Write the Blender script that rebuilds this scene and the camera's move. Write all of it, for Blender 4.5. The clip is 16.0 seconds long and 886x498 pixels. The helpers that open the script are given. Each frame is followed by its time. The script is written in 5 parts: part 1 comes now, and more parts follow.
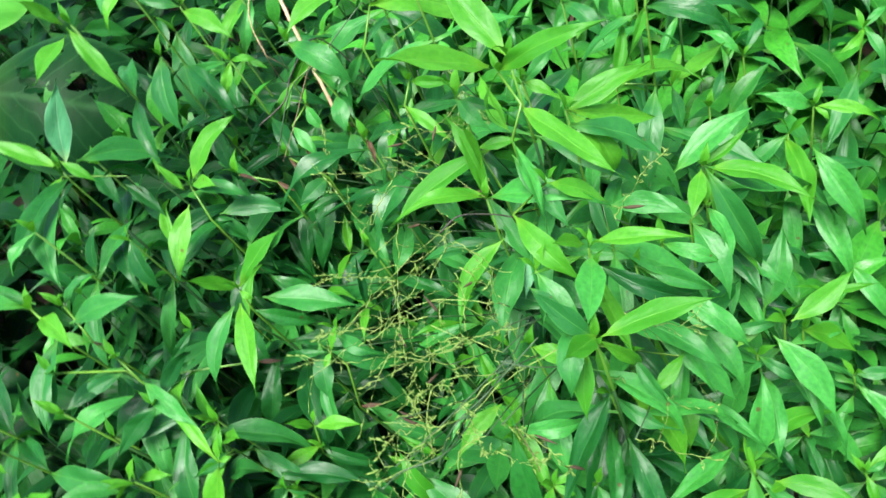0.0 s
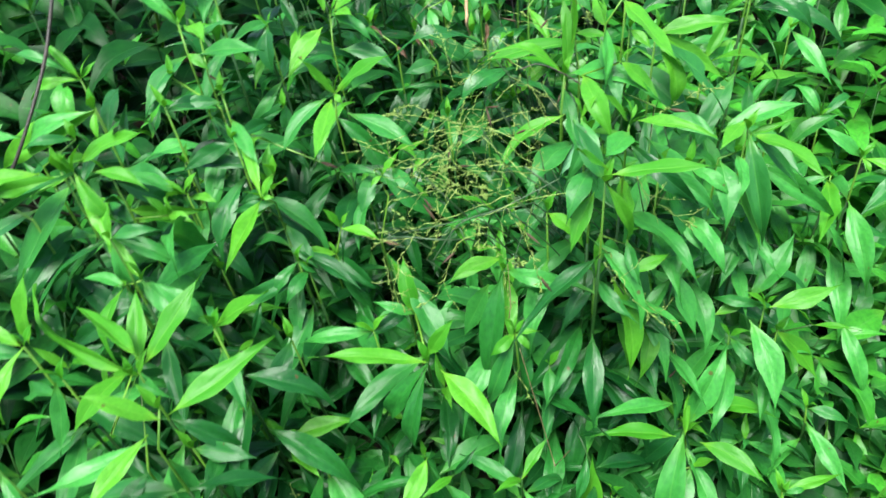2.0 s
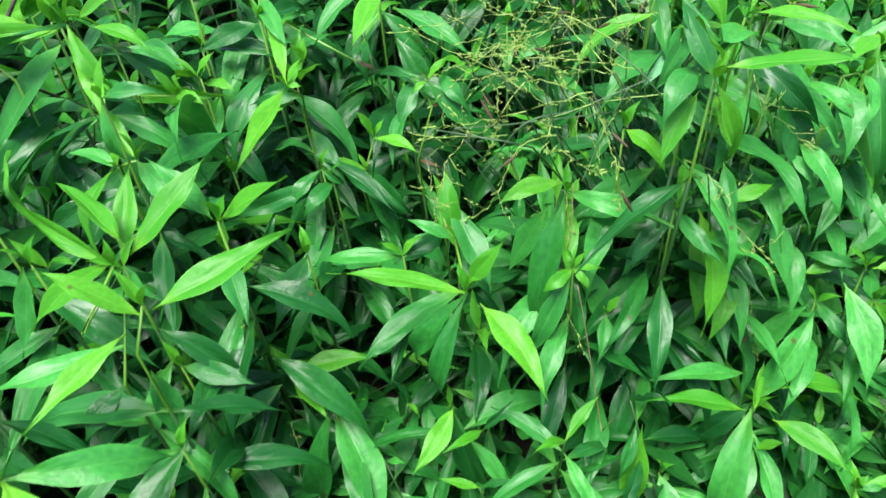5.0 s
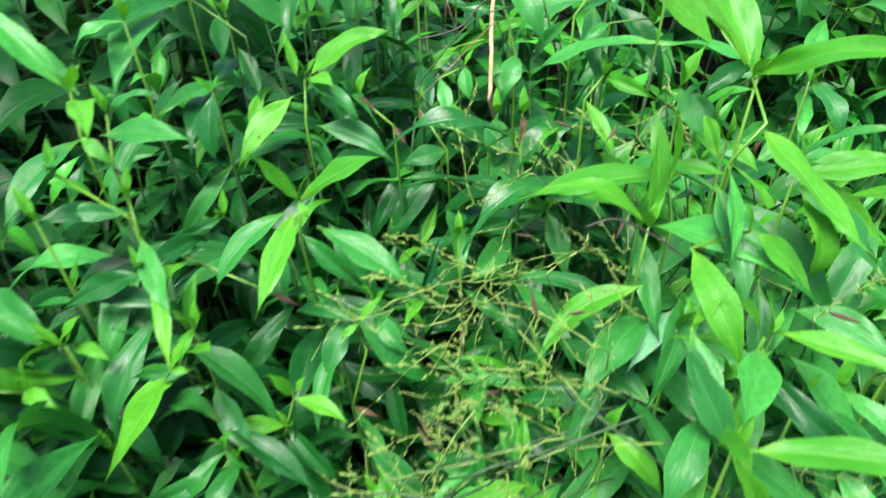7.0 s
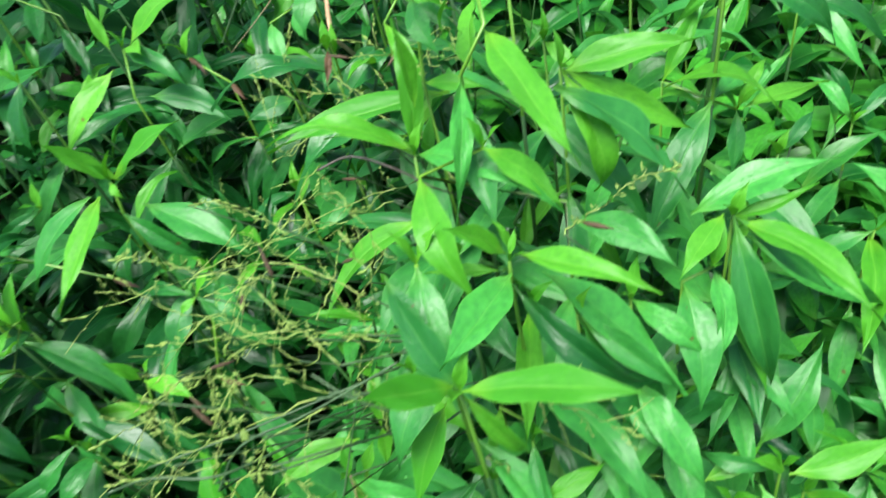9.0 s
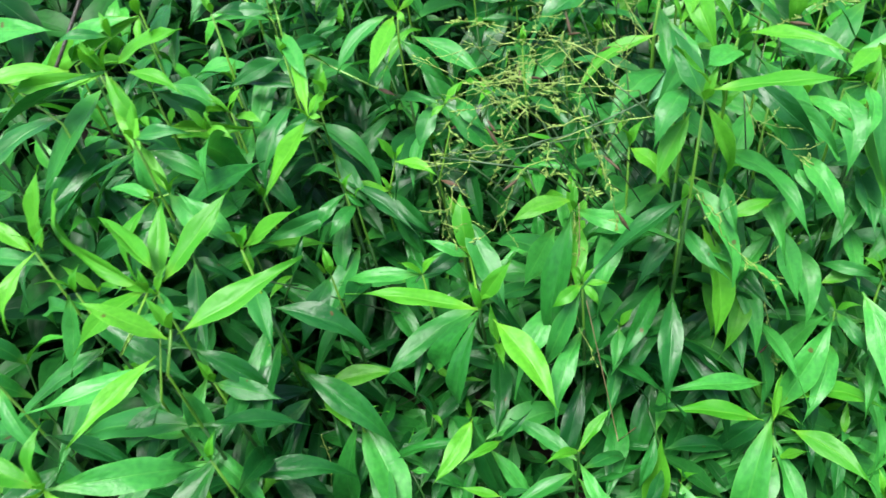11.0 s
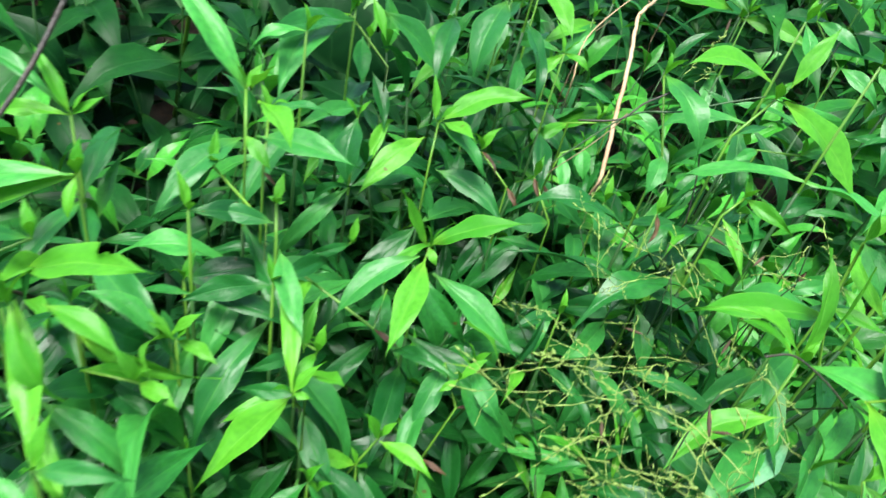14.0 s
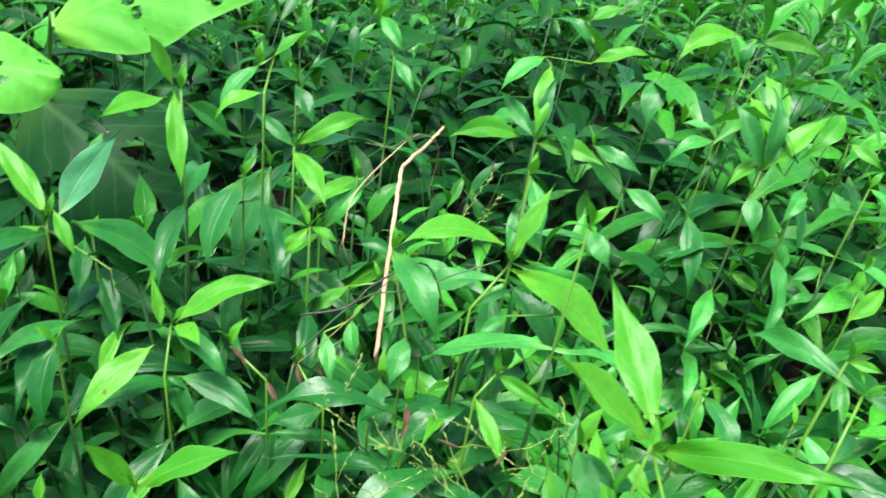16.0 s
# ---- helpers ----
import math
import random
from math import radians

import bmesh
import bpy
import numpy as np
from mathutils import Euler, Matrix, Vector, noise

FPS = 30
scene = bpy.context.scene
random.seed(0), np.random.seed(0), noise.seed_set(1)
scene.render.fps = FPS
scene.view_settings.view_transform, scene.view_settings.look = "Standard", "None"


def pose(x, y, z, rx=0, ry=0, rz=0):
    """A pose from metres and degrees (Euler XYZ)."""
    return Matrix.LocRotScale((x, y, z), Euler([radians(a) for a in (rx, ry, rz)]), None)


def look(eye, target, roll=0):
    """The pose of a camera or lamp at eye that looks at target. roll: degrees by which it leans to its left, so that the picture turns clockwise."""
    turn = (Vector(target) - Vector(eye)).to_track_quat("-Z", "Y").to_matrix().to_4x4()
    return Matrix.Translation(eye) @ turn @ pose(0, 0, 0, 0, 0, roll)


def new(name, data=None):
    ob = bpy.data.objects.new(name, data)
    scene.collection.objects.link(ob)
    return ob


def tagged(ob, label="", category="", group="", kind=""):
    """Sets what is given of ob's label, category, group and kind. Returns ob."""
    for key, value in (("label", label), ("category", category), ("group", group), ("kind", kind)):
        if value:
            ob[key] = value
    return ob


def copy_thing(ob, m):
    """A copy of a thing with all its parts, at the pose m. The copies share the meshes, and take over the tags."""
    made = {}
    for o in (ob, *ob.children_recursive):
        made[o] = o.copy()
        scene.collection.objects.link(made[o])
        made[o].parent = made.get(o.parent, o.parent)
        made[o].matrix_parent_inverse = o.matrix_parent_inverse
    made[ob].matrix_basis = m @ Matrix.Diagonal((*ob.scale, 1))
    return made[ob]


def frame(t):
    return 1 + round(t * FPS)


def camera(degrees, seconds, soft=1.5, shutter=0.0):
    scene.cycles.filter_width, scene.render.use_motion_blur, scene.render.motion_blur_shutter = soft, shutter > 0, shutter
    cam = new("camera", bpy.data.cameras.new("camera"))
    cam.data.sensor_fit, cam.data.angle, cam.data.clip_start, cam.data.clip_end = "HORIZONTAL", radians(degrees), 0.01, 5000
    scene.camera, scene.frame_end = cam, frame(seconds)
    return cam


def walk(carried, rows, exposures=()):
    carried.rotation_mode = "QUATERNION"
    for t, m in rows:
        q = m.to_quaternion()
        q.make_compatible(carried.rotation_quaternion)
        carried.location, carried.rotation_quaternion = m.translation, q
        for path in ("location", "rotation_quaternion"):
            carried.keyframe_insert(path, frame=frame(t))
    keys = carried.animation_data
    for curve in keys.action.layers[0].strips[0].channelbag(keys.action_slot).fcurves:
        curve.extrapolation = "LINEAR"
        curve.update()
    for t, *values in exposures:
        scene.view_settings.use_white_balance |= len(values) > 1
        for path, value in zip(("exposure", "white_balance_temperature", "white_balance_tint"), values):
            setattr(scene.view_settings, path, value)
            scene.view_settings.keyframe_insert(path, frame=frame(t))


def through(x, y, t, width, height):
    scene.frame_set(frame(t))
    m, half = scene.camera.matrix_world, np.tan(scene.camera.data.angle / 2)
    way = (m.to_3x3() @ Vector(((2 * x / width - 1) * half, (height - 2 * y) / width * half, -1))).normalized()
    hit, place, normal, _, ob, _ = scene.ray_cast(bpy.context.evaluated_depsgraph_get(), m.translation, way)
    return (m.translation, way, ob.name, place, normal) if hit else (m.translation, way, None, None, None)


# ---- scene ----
cam = camera(62.2, 16.0, soft=1.6, shutter=0.4)
PATH = [
    (0, (0.0009, -0.0013, 0.6989), (-0.0979, 0.2927, 0.3067), -22.86),
    (0.5, (0.0035, -0.0371, 0.6838), (-0.1009, 0.2697, 0.3030), -15.31),
    (1, (0.0096, -0.0843, 0.6732), (-0.1102, 0.2289, 0.3022), -10.59),
    (1.5, (0.0263, -0.1220, 0.6665), (-0.1020, 0.1988, 0.3051), -6.43),
    (2, (0.0325, -0.1673, 0.6505), (-0.1008, 0.1586, 0.2955), -1.09),
    (2.5, (0.0348, -0.2089, 0.6377), (-0.1055, 0.1226, 0.2907), 2.68),
    (3, (0.0401, -0.2293, 0.6086), (-0.1030, 0.1009, 0.2615), 3.47),
    (5.5, (-0.0127, -0.1135, 0.5617), (-0.1475, 0.1999, 0.1962), 3.38),
    (6, (-0.0291, -0.0774, 0.5642), (-0.1645, 0.2430, 0.2050), 5.03),
    (6.5, (-0.0453, -0.0497, 0.5764), (-0.1802, 0.2823, 0.2278), 5.33),
    (7, (-0.0528, 0.0119, 0.5899), (-0.1798, 0.3475, 0.2417), 3.84),
    (7.5, (-0.0294, 0.0821, 0.5730), (-0.1537, 0.4186, 0.2247), 2.88),
    (8, (0.0144, 0.1281, 0.5619), (-0.0959, 0.4597, 0.2043), 3.10),
    (8.5, (0.0368, 0.1091, 0.5641), (-0.0802, 0.4194, 0.1899), -1.95),
    (9, (0.0495, 0.0718, 0.5757), (-0.0933, 0.3664, 0.1978), -8.99),
    (9.5, (0.0369, 0.0162, 0.5621), (-0.1206, 0.3017, 0.1831), -9.97),
    (10, (0.0501, -0.0474, 0.5689), (-0.1213, 0.2345, 0.1932), -9.73),
    (12.5, (-0.0548, -0.2026, 0.5925), (-0.2140, 0.1431, 0.2682), 10.26),
    (13, (-0.0943, -0.1589, 0.5955), (-0.2426, 0.1975, 0.2777), 14.11),
    (13.5, (-0.1333, -0.0926, 0.5995), (-0.2507, 0.2747, 0.2813), 19.37),
    (14, (-0.1496, -0.0245, 0.5854), (-0.2521, 0.3419, 0.2609), 20.84),
    (14.5, (-0.1430, 0.0272, 0.5805), (-0.2321, 0.3999, 0.2593), 21.50),
    (15, (-0.1329, 0.0556, 0.5892), (-0.2220, 0.4412, 0.2836), 20.18),
    (15.5, (-0.1082, 0.0814, 0.6112), (-0.2081, 0.4827, 0.3301), 16.34),
    (16, (-0.0833, 0.0859, 0.6285), (-0.1748, 0.5004, 0.3645), 14.46),
]
walk(cam, [(t, look(eye, target, roll)) for t, eye, target, roll in PATH],
     [(0.0, 2.08), (2.0, 2.16), (7.0, 2.15), (8.5, 2.06), (9.5, 2.11), (12.5, 2.21), (15.5, 2.22), (16.0, 2.19)])

# ---- sky and soft sun of a bright overcast day ----
world = bpy.data.worlds.new("sky")
scene.world = world
world.use_nodes = True
wn = world.node_tree
sky = wn.nodes.new("ShaderNodeTexSky")
sky.sky_type, sky.sun_disc = "NISHITA", False
sky.sun_elevation, sky.sun_rotation = radians(74), radians(198)
wn.nodes["Background"].inputs[1].default_value = 0.07
wn.links.new(sky.outputs[0], wn.nodes["Background"].inputs[0])
sun = new("sun", bpy.data.lights.new("sun", "SUN"))
sun.data.energy, sun.data.angle, sun.data.color = 2.5, radians(32), (1.0, 0.985, 0.95)
sun.matrix_world = look((-0.2, -0.6, 2.2), (0, 0, 0))


# ---- materials ----
def nodes_of(name):
    mat = bpy.data.materials.new(name)
    mat.use_nodes = True
    tree = mat.node_tree
    tree.nodes.clear()
    return mat, tree, tree.nodes.new("ShaderNodeOutputMaterial")


def link(tree, a, b):
    tree.links.new(a, b)


def node(tree, kind, **values):
    n = tree.nodes.new("ShaderNode" + kind)
    for key, value in values.items():
        n.inputs[key].default_value = value
    return n


def math_node(tree, op, a, b=None, c=None):
    n = tree.nodes.new("ShaderNodeMath")
    n.operation = op
    for i, v in enumerate((a, b, c)):
        if v is None:
            continue
        if isinstance(v, (int, float)):
            n.inputs[i].default_value = v
        else:
            link(tree, v, n.inputs[i])
    return n.outputs[0]


def mix_colour(tree, fac, a, b):
    n = tree.nodes.new("ShaderNodeMix")
    n.data_type = "RGBA"
    for slot, v in ((0, fac), (6, a), (7, b)):
        if isinstance(v, (int, float)):
            n.inputs[slot].default_value = v
        elif isinstance(v, tuple):
            n.inputs[slot].default_value = (*v, 1)
        else:
            link(tree, v, n.inputs[slot])
    return n.outputs[2]


def leaf_material(name, low, high, rib, rough=0.36, through=0.3, by_island=False, shine=0.38, crinkle=0.9, vein=0.06, rows=38.0):
    """A leaf blade: two greens mixed leaf by leaf, a creased midrib, faint arched veins, soft blisters, specks, a paler stalk end."""
    mat, tree, out = nodes_of(name)
    uv = tree.nodes.new("ShaderNodeUVMap")
    uv.uv_map = "blade"
    split = tree.nodes.new("ShaderNodeSeparateXYZ")
    link(tree, uv.outputs[0], split.inputs[0])
    along, across = split.outputs[0], split.outputs[1]
    side = math_node(tree, "ABSOLUTE", math_node(tree, "SUBTRACT", across, 0.5))
    if by_island:
        pick = math_node(tree, "POWER", tree.nodes.new("ShaderNodeNewGeometry").outputs["Random Per Island"], 1.25)
    else:
        pick = tree.nodes.new("ShaderNodeObjectInfo").outputs["Random"]
    place = tree.nodes.new("ShaderNodeTexCoord").outputs["Object"]
    shift = tree.nodes.new("ShaderNodeCombineXYZ")
    link(tree, math_node(tree, "MULTIPLY", pick, 37.0), shift.inputs[0])
    flat = node(tree, "Mapping", Scale=(1.0, 0.26, 1.0))
    link(tree, uv.outputs[0], flat.inputs[0])
    move = tree.nodes.new("ShaderNodeVectorMath")
    link(tree, flat.outputs[0], move.inputs[0])
    link(tree, shift.outputs[0], move.inputs[1])
    blotch = node(tree, "TexNoise", Scale=5.0, Detail=3.0)
    link(tree, move.outputs[0], blotch.inputs["Vector"])
    fine = node(tree, "TexNoise", Scale=60.0, Detail=4.0)
    link(tree, move.outputs[0], fine.inputs["Vector"])
    colour = mix_colour(tree, math_node(tree, "MULTIPLY_ADD", blotch.outputs[0], 0.5, math_node(tree, "MULTIPLY_ADD", pick, 1.1, -0.3)), low, high)
    mottle = node(tree, "TexNoise", Scale=22.0, Detail=5.0)
    link(tree, move.outputs[0], mottle.inputs["Vector"])
    colour = mix_colour(tree, math_node(tree, "MULTIPLY_ADD", mottle.outputs[0], 1.6, -0.62), colour, (low[0] * 0.75, low[1] * 0.8, low[2] * 0.9))
    rib_line = tree.nodes.new("ShaderNodeMapRange")
    rib_line.inputs["From Min"].default_value, rib_line.inputs["From Max"].default_value = 0.04, 0.008
    link(tree, side, rib_line.inputs["Value"])
    wander = math_node(tree, "MULTIPLY", blotch.outputs[0], 9.0)
    veins = math_node(tree, "SINE", math_node(tree, "ADD", wander, math_node(tree, "MULTIPLY", math_node(tree, "SUBTRACT", along, math_node(tree, "MULTIPLY", side, 0.8)), rows)))
    vein_line = tree.nodes.new("ShaderNodeMapRange")
    vein_line.inputs["From Min"].default_value, vein_line.inputs["From Max"].default_value = 0.9, 1.0
    link(tree, veins, vein_line.inputs["Value"])
    colour = mix_colour(tree, math_node(tree, "MULTIPLY", vein_line.outputs[0], vein), colour, rib)
    colour = mix_colour(tree, math_node(tree, "MULTIPLY", rib_line.outputs[0], 0.35), colour, rib)
    rim = tree.nodes.new("ShaderNodeMapRange")
    rim.inputs["From Min"].default_value, rim.inputs["From Max"].default_value = 0.455, 0.5
    link(tree, side, rim.inputs["Value"])
    colour = mix_colour(tree, math_node(tree, "MULTIPLY", rim.outputs[0], 0.45), colour, rib)
    stalk_end = tree.nodes.new("ShaderNodeMapRange")
    stalk_end.inputs["From Min"].default_value, stalk_end.inputs["From Max"].default_value = 0.2, 0.04
    link(tree, along, stalk_end.inputs["Value"])
    colour = mix_colour(tree, math_node(tree, "MULTIPLY", stalk_end.outputs[0], 0.45), colour, (rib[0] * 1.3, rib[1], rib[2] * 0.6))
    speck = tree.nodes.new("ShaderNodeMapRange")
    speck.inputs["From Min"].default_value, speck.inputs["From Max"].default_value = 0.70, 0.76
    link(tree, fine.outputs[0], speck.inputs["Value"])
    colour = mix_colour(tree, math_node(tree, "MULTIPLY", speck.outputs[0], 0.5), colour, (0.12, 0.1, 0.03))
    stain = node(tree, "TexNoise", Scale=9.0, Detail=1.0)
    stain_at = tree.nodes.new("ShaderNodeVectorMath")
    link(tree, move.outputs[0], stain_at.inputs[0])
    stain_at.inputs[1].default_value = (5.3, 2.1, 8.7)
    link(tree, stain_at.outputs[0], stain.inputs["Vector"])
    spot = tree.nodes.new("ShaderNodeMapRange")
    spot.inputs["From Min"].default_value, spot.inputs["From Max"].default_value = 0.775, 0.8
    link(tree, stain.outputs[0], spot.inputs["Value"])
    colour = mix_colour(tree, math_node(tree, "MULTIPLY", spot.outputs[0], 0.75), colour, (0.09, 0.045, 0.015))
    body = node(tree, "BsdfPrincipled", Roughness=rough)
    body.inputs["Specular IOR Level"].default_value = shine
    link(tree, colour, body.inputs["Base Color"])
    link(tree, math_node(tree, "MULTIPLY_ADD", blotch.outputs[0], 0.35, rough - 0.17), body.inputs["Roughness"])
    blister = node(tree, "TexNoise", Scale=8.0, Detail=2.0)
    link(tree, move.outputs[0], blister.inputs["Vector"])
    height = math_node(tree, "ADD", math_node(tree, "MULTIPLY", fine.outputs[0], 0.04), math_node(tree, "MULTIPLY", veins, 0.045))
    height = math_node(tree, "MULTIPLY_ADD", blister.outputs[0], 0.6 * crinkle, height)
    pucker = node(tree, "TexNoise", Scale=30.0, Detail=3.0, Distortion=0.6)
    link(tree, move.outputs[0], pucker.inputs["Vector"])
    height = math_node(tree, "MULTIPLY_ADD", pucker.outputs[0], 0.42 * crinkle, height)
    height = math_node(tree, "SUBTRACT", height, math_node(tree, "MULTIPLY", rib_line.outputs[0], 0.6))
    bump = node(tree, "Bump", Strength=0.4, Distance=0.001)
    link(tree, height, bump.inputs["Height"])
    link(tree, bump.outputs[0], body.inputs["Normal"])
    glow = node(tree, "BsdfTranslucent")
    link(tree, mix_colour(tree, 0.55, colour, (high[0] * 1.5, high[1] * 1.25, high[2] * 0.5)), glow.inputs["Color"])
    blend = node(tree, "MixShader", Fac=through)
    link(tree, body.outputs[0], blend.inputs[1])
    link(tree, glow.outputs[0], blend.inputs[2])
    link(tree, blend.outputs[0], out.inputs[0])
    return mat


def grained(name, low, high, rough, scale, bump=0.3, detail=5.0, stretch=(1, 1, 1), second=None):
    """A rough natural surface: two tones by noise at two scales, with relief."""
    mat, tree, out = nodes_of(name)
    at = tree.nodes.new("ShaderNodeTexCoord").outputs["Object"]
    mapping = node(tree, "Mapping", Scale=stretch)
    link(tree, at, mapping.inputs[0])
    big = node(tree, "TexNoise", Scale=scale, Detail=detail)
    small = node(tree, "TexNoise", Scale=scale * 7, Detail=detail)
    link(tree, mapping.outputs[0], big.inputs["Vector"])
    link(tree, mapping.outputs[0], small.inputs["Vector"])
    fac = math_node(tree, "MULTIPLY_ADD", big.outputs[0], 1.6, math_node(tree, "MULTIPLY_ADD", small.outputs[0], 0.8, -0.7))
    colour = mix_colour(tree, fac, low, high)
    if second:
        patch = tree.nodes.new("ShaderNodeMapRange")
        patch.inputs["From Min"].default_value, patch.inputs["From Max"].default_value = 0.5, 0.64
        link(tree, small.outputs[0], patch.inputs["Value"])
        colour = mix_colour(tree, math_node(tree, "MULTIPLY", patch.outputs[0], 0.7), colour, second)
    body = node(tree, "BsdfPrincipled", Roughness=rough)
    link(tree, colour, body.inputs["Base Color"])
    b = node(tree, "Bump", Strength=bump, Distance=0.002)
    link(tree, small.outputs[0], b.inputs["Height"])
    link(tree, b.outputs[0], body.inputs["Normal"])
    link(tree, body.outputs[0], out.inputs[0])
    return mat


YOUNG = leaf_material("young_leaf", (0.037, 0.225, 0.011), (0.088, 0.345, 0.02), (0.15, 0.42, 0.045), 0.45, 0.26, shine=0.3)
MATURE = leaf_material("mature_leaf", (0.015, 0.13, 0.022), (0.046, 0.285, 0.037), (0.085, 0.32, 0.05), 0.42, 0.17, shine=0.36, crinkle=1.4)
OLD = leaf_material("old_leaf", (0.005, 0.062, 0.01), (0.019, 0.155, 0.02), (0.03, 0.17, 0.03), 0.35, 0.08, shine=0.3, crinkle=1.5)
WITHERED = leaf_material("withered_leaf", (0.045, 0.022, 0.01), (0.12, 0.064, 0.028), (0.16, 0.1, 0.05), 0.6, 0.1, crinkle=1.5)
PALE = leaf_material("pale_leaf_underside", (0.05, 0.24, 0.085), (0.1, 0.34, 0.14), (0.26, 0.4, 0.24), 0.5, 0.2)
# greens of the low leaves carry the shade of the gaps in their colour
UNDER_SHADED = leaf_material("shaded_low_leaf", (0.003, 0.034, 0.006), (0.013, 0.1, 0.013), (0.02, 0.09, 0.02), 0.42, 0.08, by_island=True, shine=0.1, crinkle=0.8)
FAR = leaf_material("far_leaf", (0.007, 0.085, 0.013), (0.055, 0.33, 0.024), (0.08, 0.28, 0.05), 0.34, 0.18, by_island=True, shine=0.28)
BROAD = leaf_material("broad_leaf", (0.045, 0.26, 0.024), (0.085, 0.35, 0.03), (0.16, 0.42, 0.08), 0.55, 0.22, shine=0.2, vein=0.25, rows=60.0)
# broad leaf again, the shade of the leaves above it put into the greens
BROAD_SHADED = leaf_material("shaded_broad_leaf", (0.003, 0.026, 0.006), (0.008, 0.055, 0.011), (0.03, 0.11, 0.03), 0.5, 0.03, shine=0.06, crinkle=2.2, vein=0.22, rows=46.0)
YOUNG_STEM = grained("young_stem", (0.07, 0.2, 0.018), (0.16, 0.34, 0.03), 0.42, 30, 0.2, 3, (1, 1, 0.1))
STEM = grained("green_stem", (0.01, 0.045, 0.008), (0.035, 0.12, 0.018), 0.45, 30, 0.2, 3, (1, 1, 0.1))
STALK = grained("yellow_green_stalk", (0.12, 0.23, 0.03), (0.28, 0.36, 0.08), 0.5, 60, 0.2, 3)
BUD = grained("bud_husk", (0.11, 0.22, 0.03), (0.22, 0.3, 0.055), 0.55, 120, 0.2, 3)
POD = grained("brown_pod", (0.034, 0.021, 0.009), (0.075, 0.044, 0.018), 0.75, 80, 0.4, 4, (1, 1, 0.2))
TWIG = grained("dry_tan_twig", (0.3, 0.17, 0.08), (0.6, 0.42, 0.25), 0.7, 60, 0.5, 5, (1, 1, 0.15))
REED = grained("grey_green_stem", (0.02, 0.055, 0.018), (0.07, 0.13, 0.05), 0.5, 60, 0.3, 4, (1, 1, 0.2))
STRAW = grained("straw_stem", (0.08, 0.055, 0.022), (0.2, 0.15, 0.07), 0.6, 60, 0.3, 4, (1, 1, 0.2))
DARK = grained("dark_stem", (0.01, 0.012, 0.008), (0.045, 0.032, 0.02), 0.5, 70, 0.4, 4)
WATER, tree, out = nodes_of("water")
link(tree, node(tree, "BsdfPrincipled", **{"Roughness": 0.0, "IOR": 1.33, "Transmission Weight": 1.0}).outputs[0], out.inputs[0])
SOIL = grained("damp_soil", (0.008, 0.005, 0.003), (0.03, 0.019, 0.011), 0.85, 9, 0.9, 8, second=(0.06, 0.032, 0.016))
AGES = (YOUNG, MATURE, OLD, WITHERED, PALE)


# ---- builders ----
def mesh_of(name, bm, material):
    data = bpy.data.meshes.new(name)
    bm.to_mesh(data)
    bm.free()
    data.materials.append(material)
    for face in data.polygons:
        face.use_smooth = True
    return data


def part(name, data, material, parent, label="", at=None):
    """One mesh object under a thing or a part. data: a bmesh, or a mesh that alike pieces share."""
    if isinstance(data, bmesh.types.BMesh):
        data = mesh_of(name, data, material)
    ob = new(name, data)
    ob.parent = parent
    if at is not None:
        ob.matrix_basis = at
    return tagged(ob, label)


def tube(bm, points, r0, r1, sides=6):
    """A tapering round stalk through the points."""
    pts = [Vector(p) for p in points]
    rings = []
    for i, p in enumerate(pts):
        d = (pts[min(i + 1, len(pts) - 1)] - pts[max(i - 1, 0)]).normalized()
        a = d.orthogonal().normalized()
        b = d.cross(a)
        r = r0 + (r1 - r0) * i / (len(pts) - 1)
        rings.append([bm.verts.new(p + r * (a * math.cos(k * 2 * math.pi / sides) + b * math.sin(k * 2 * math.pi / sides))) for k in range(sides)])
    for i in range(len(rings) - 1):
        # match the nearest corner of the next ring, so the tube does not twist
        near = min(range(sides), key=lambda k: (rings[i + 1][k].co - rings[i][0].co).length)
        rings[i + 1] = rings[i + 1][near:] + rings[i + 1][:near]
        for k in range(sides):
            bm.faces.new((rings[i][k], rings[i][(k + 1) % sides], rings[i + 1][(k + 1) % sides], rings[i + 1][k]))
    bm.faces.new(rings[0][::-1])
    bm.faces.new(rings[-1])
    return bm


def bent(a, b, sag, steps=6):
    """Points from a to b on a curve whose middle is moved by sag."""
    a, b, sag = Vector(a), Vector(b), Vector(sag)
    return [a.lerp(b, i / steps) + sag * 4 * (i / steps) * (1 - i / steps) for i in range(steps + 1)]


def blade_width(s):
    """Half-width of a lance-shaped blade, 0.5 at its widest: a narrow stalk, then a belly, then a drawn-out tip."""
    if s < 0.03:
        return 0.035
    u = (s - 0.03) / 0.97
    belly = 0.5 * math.sin(math.pi * u ** 0.8) ** (1.22 + 0.65 * u * u)
    return max(belly, 0.035 * (1 - u) + 0.002)


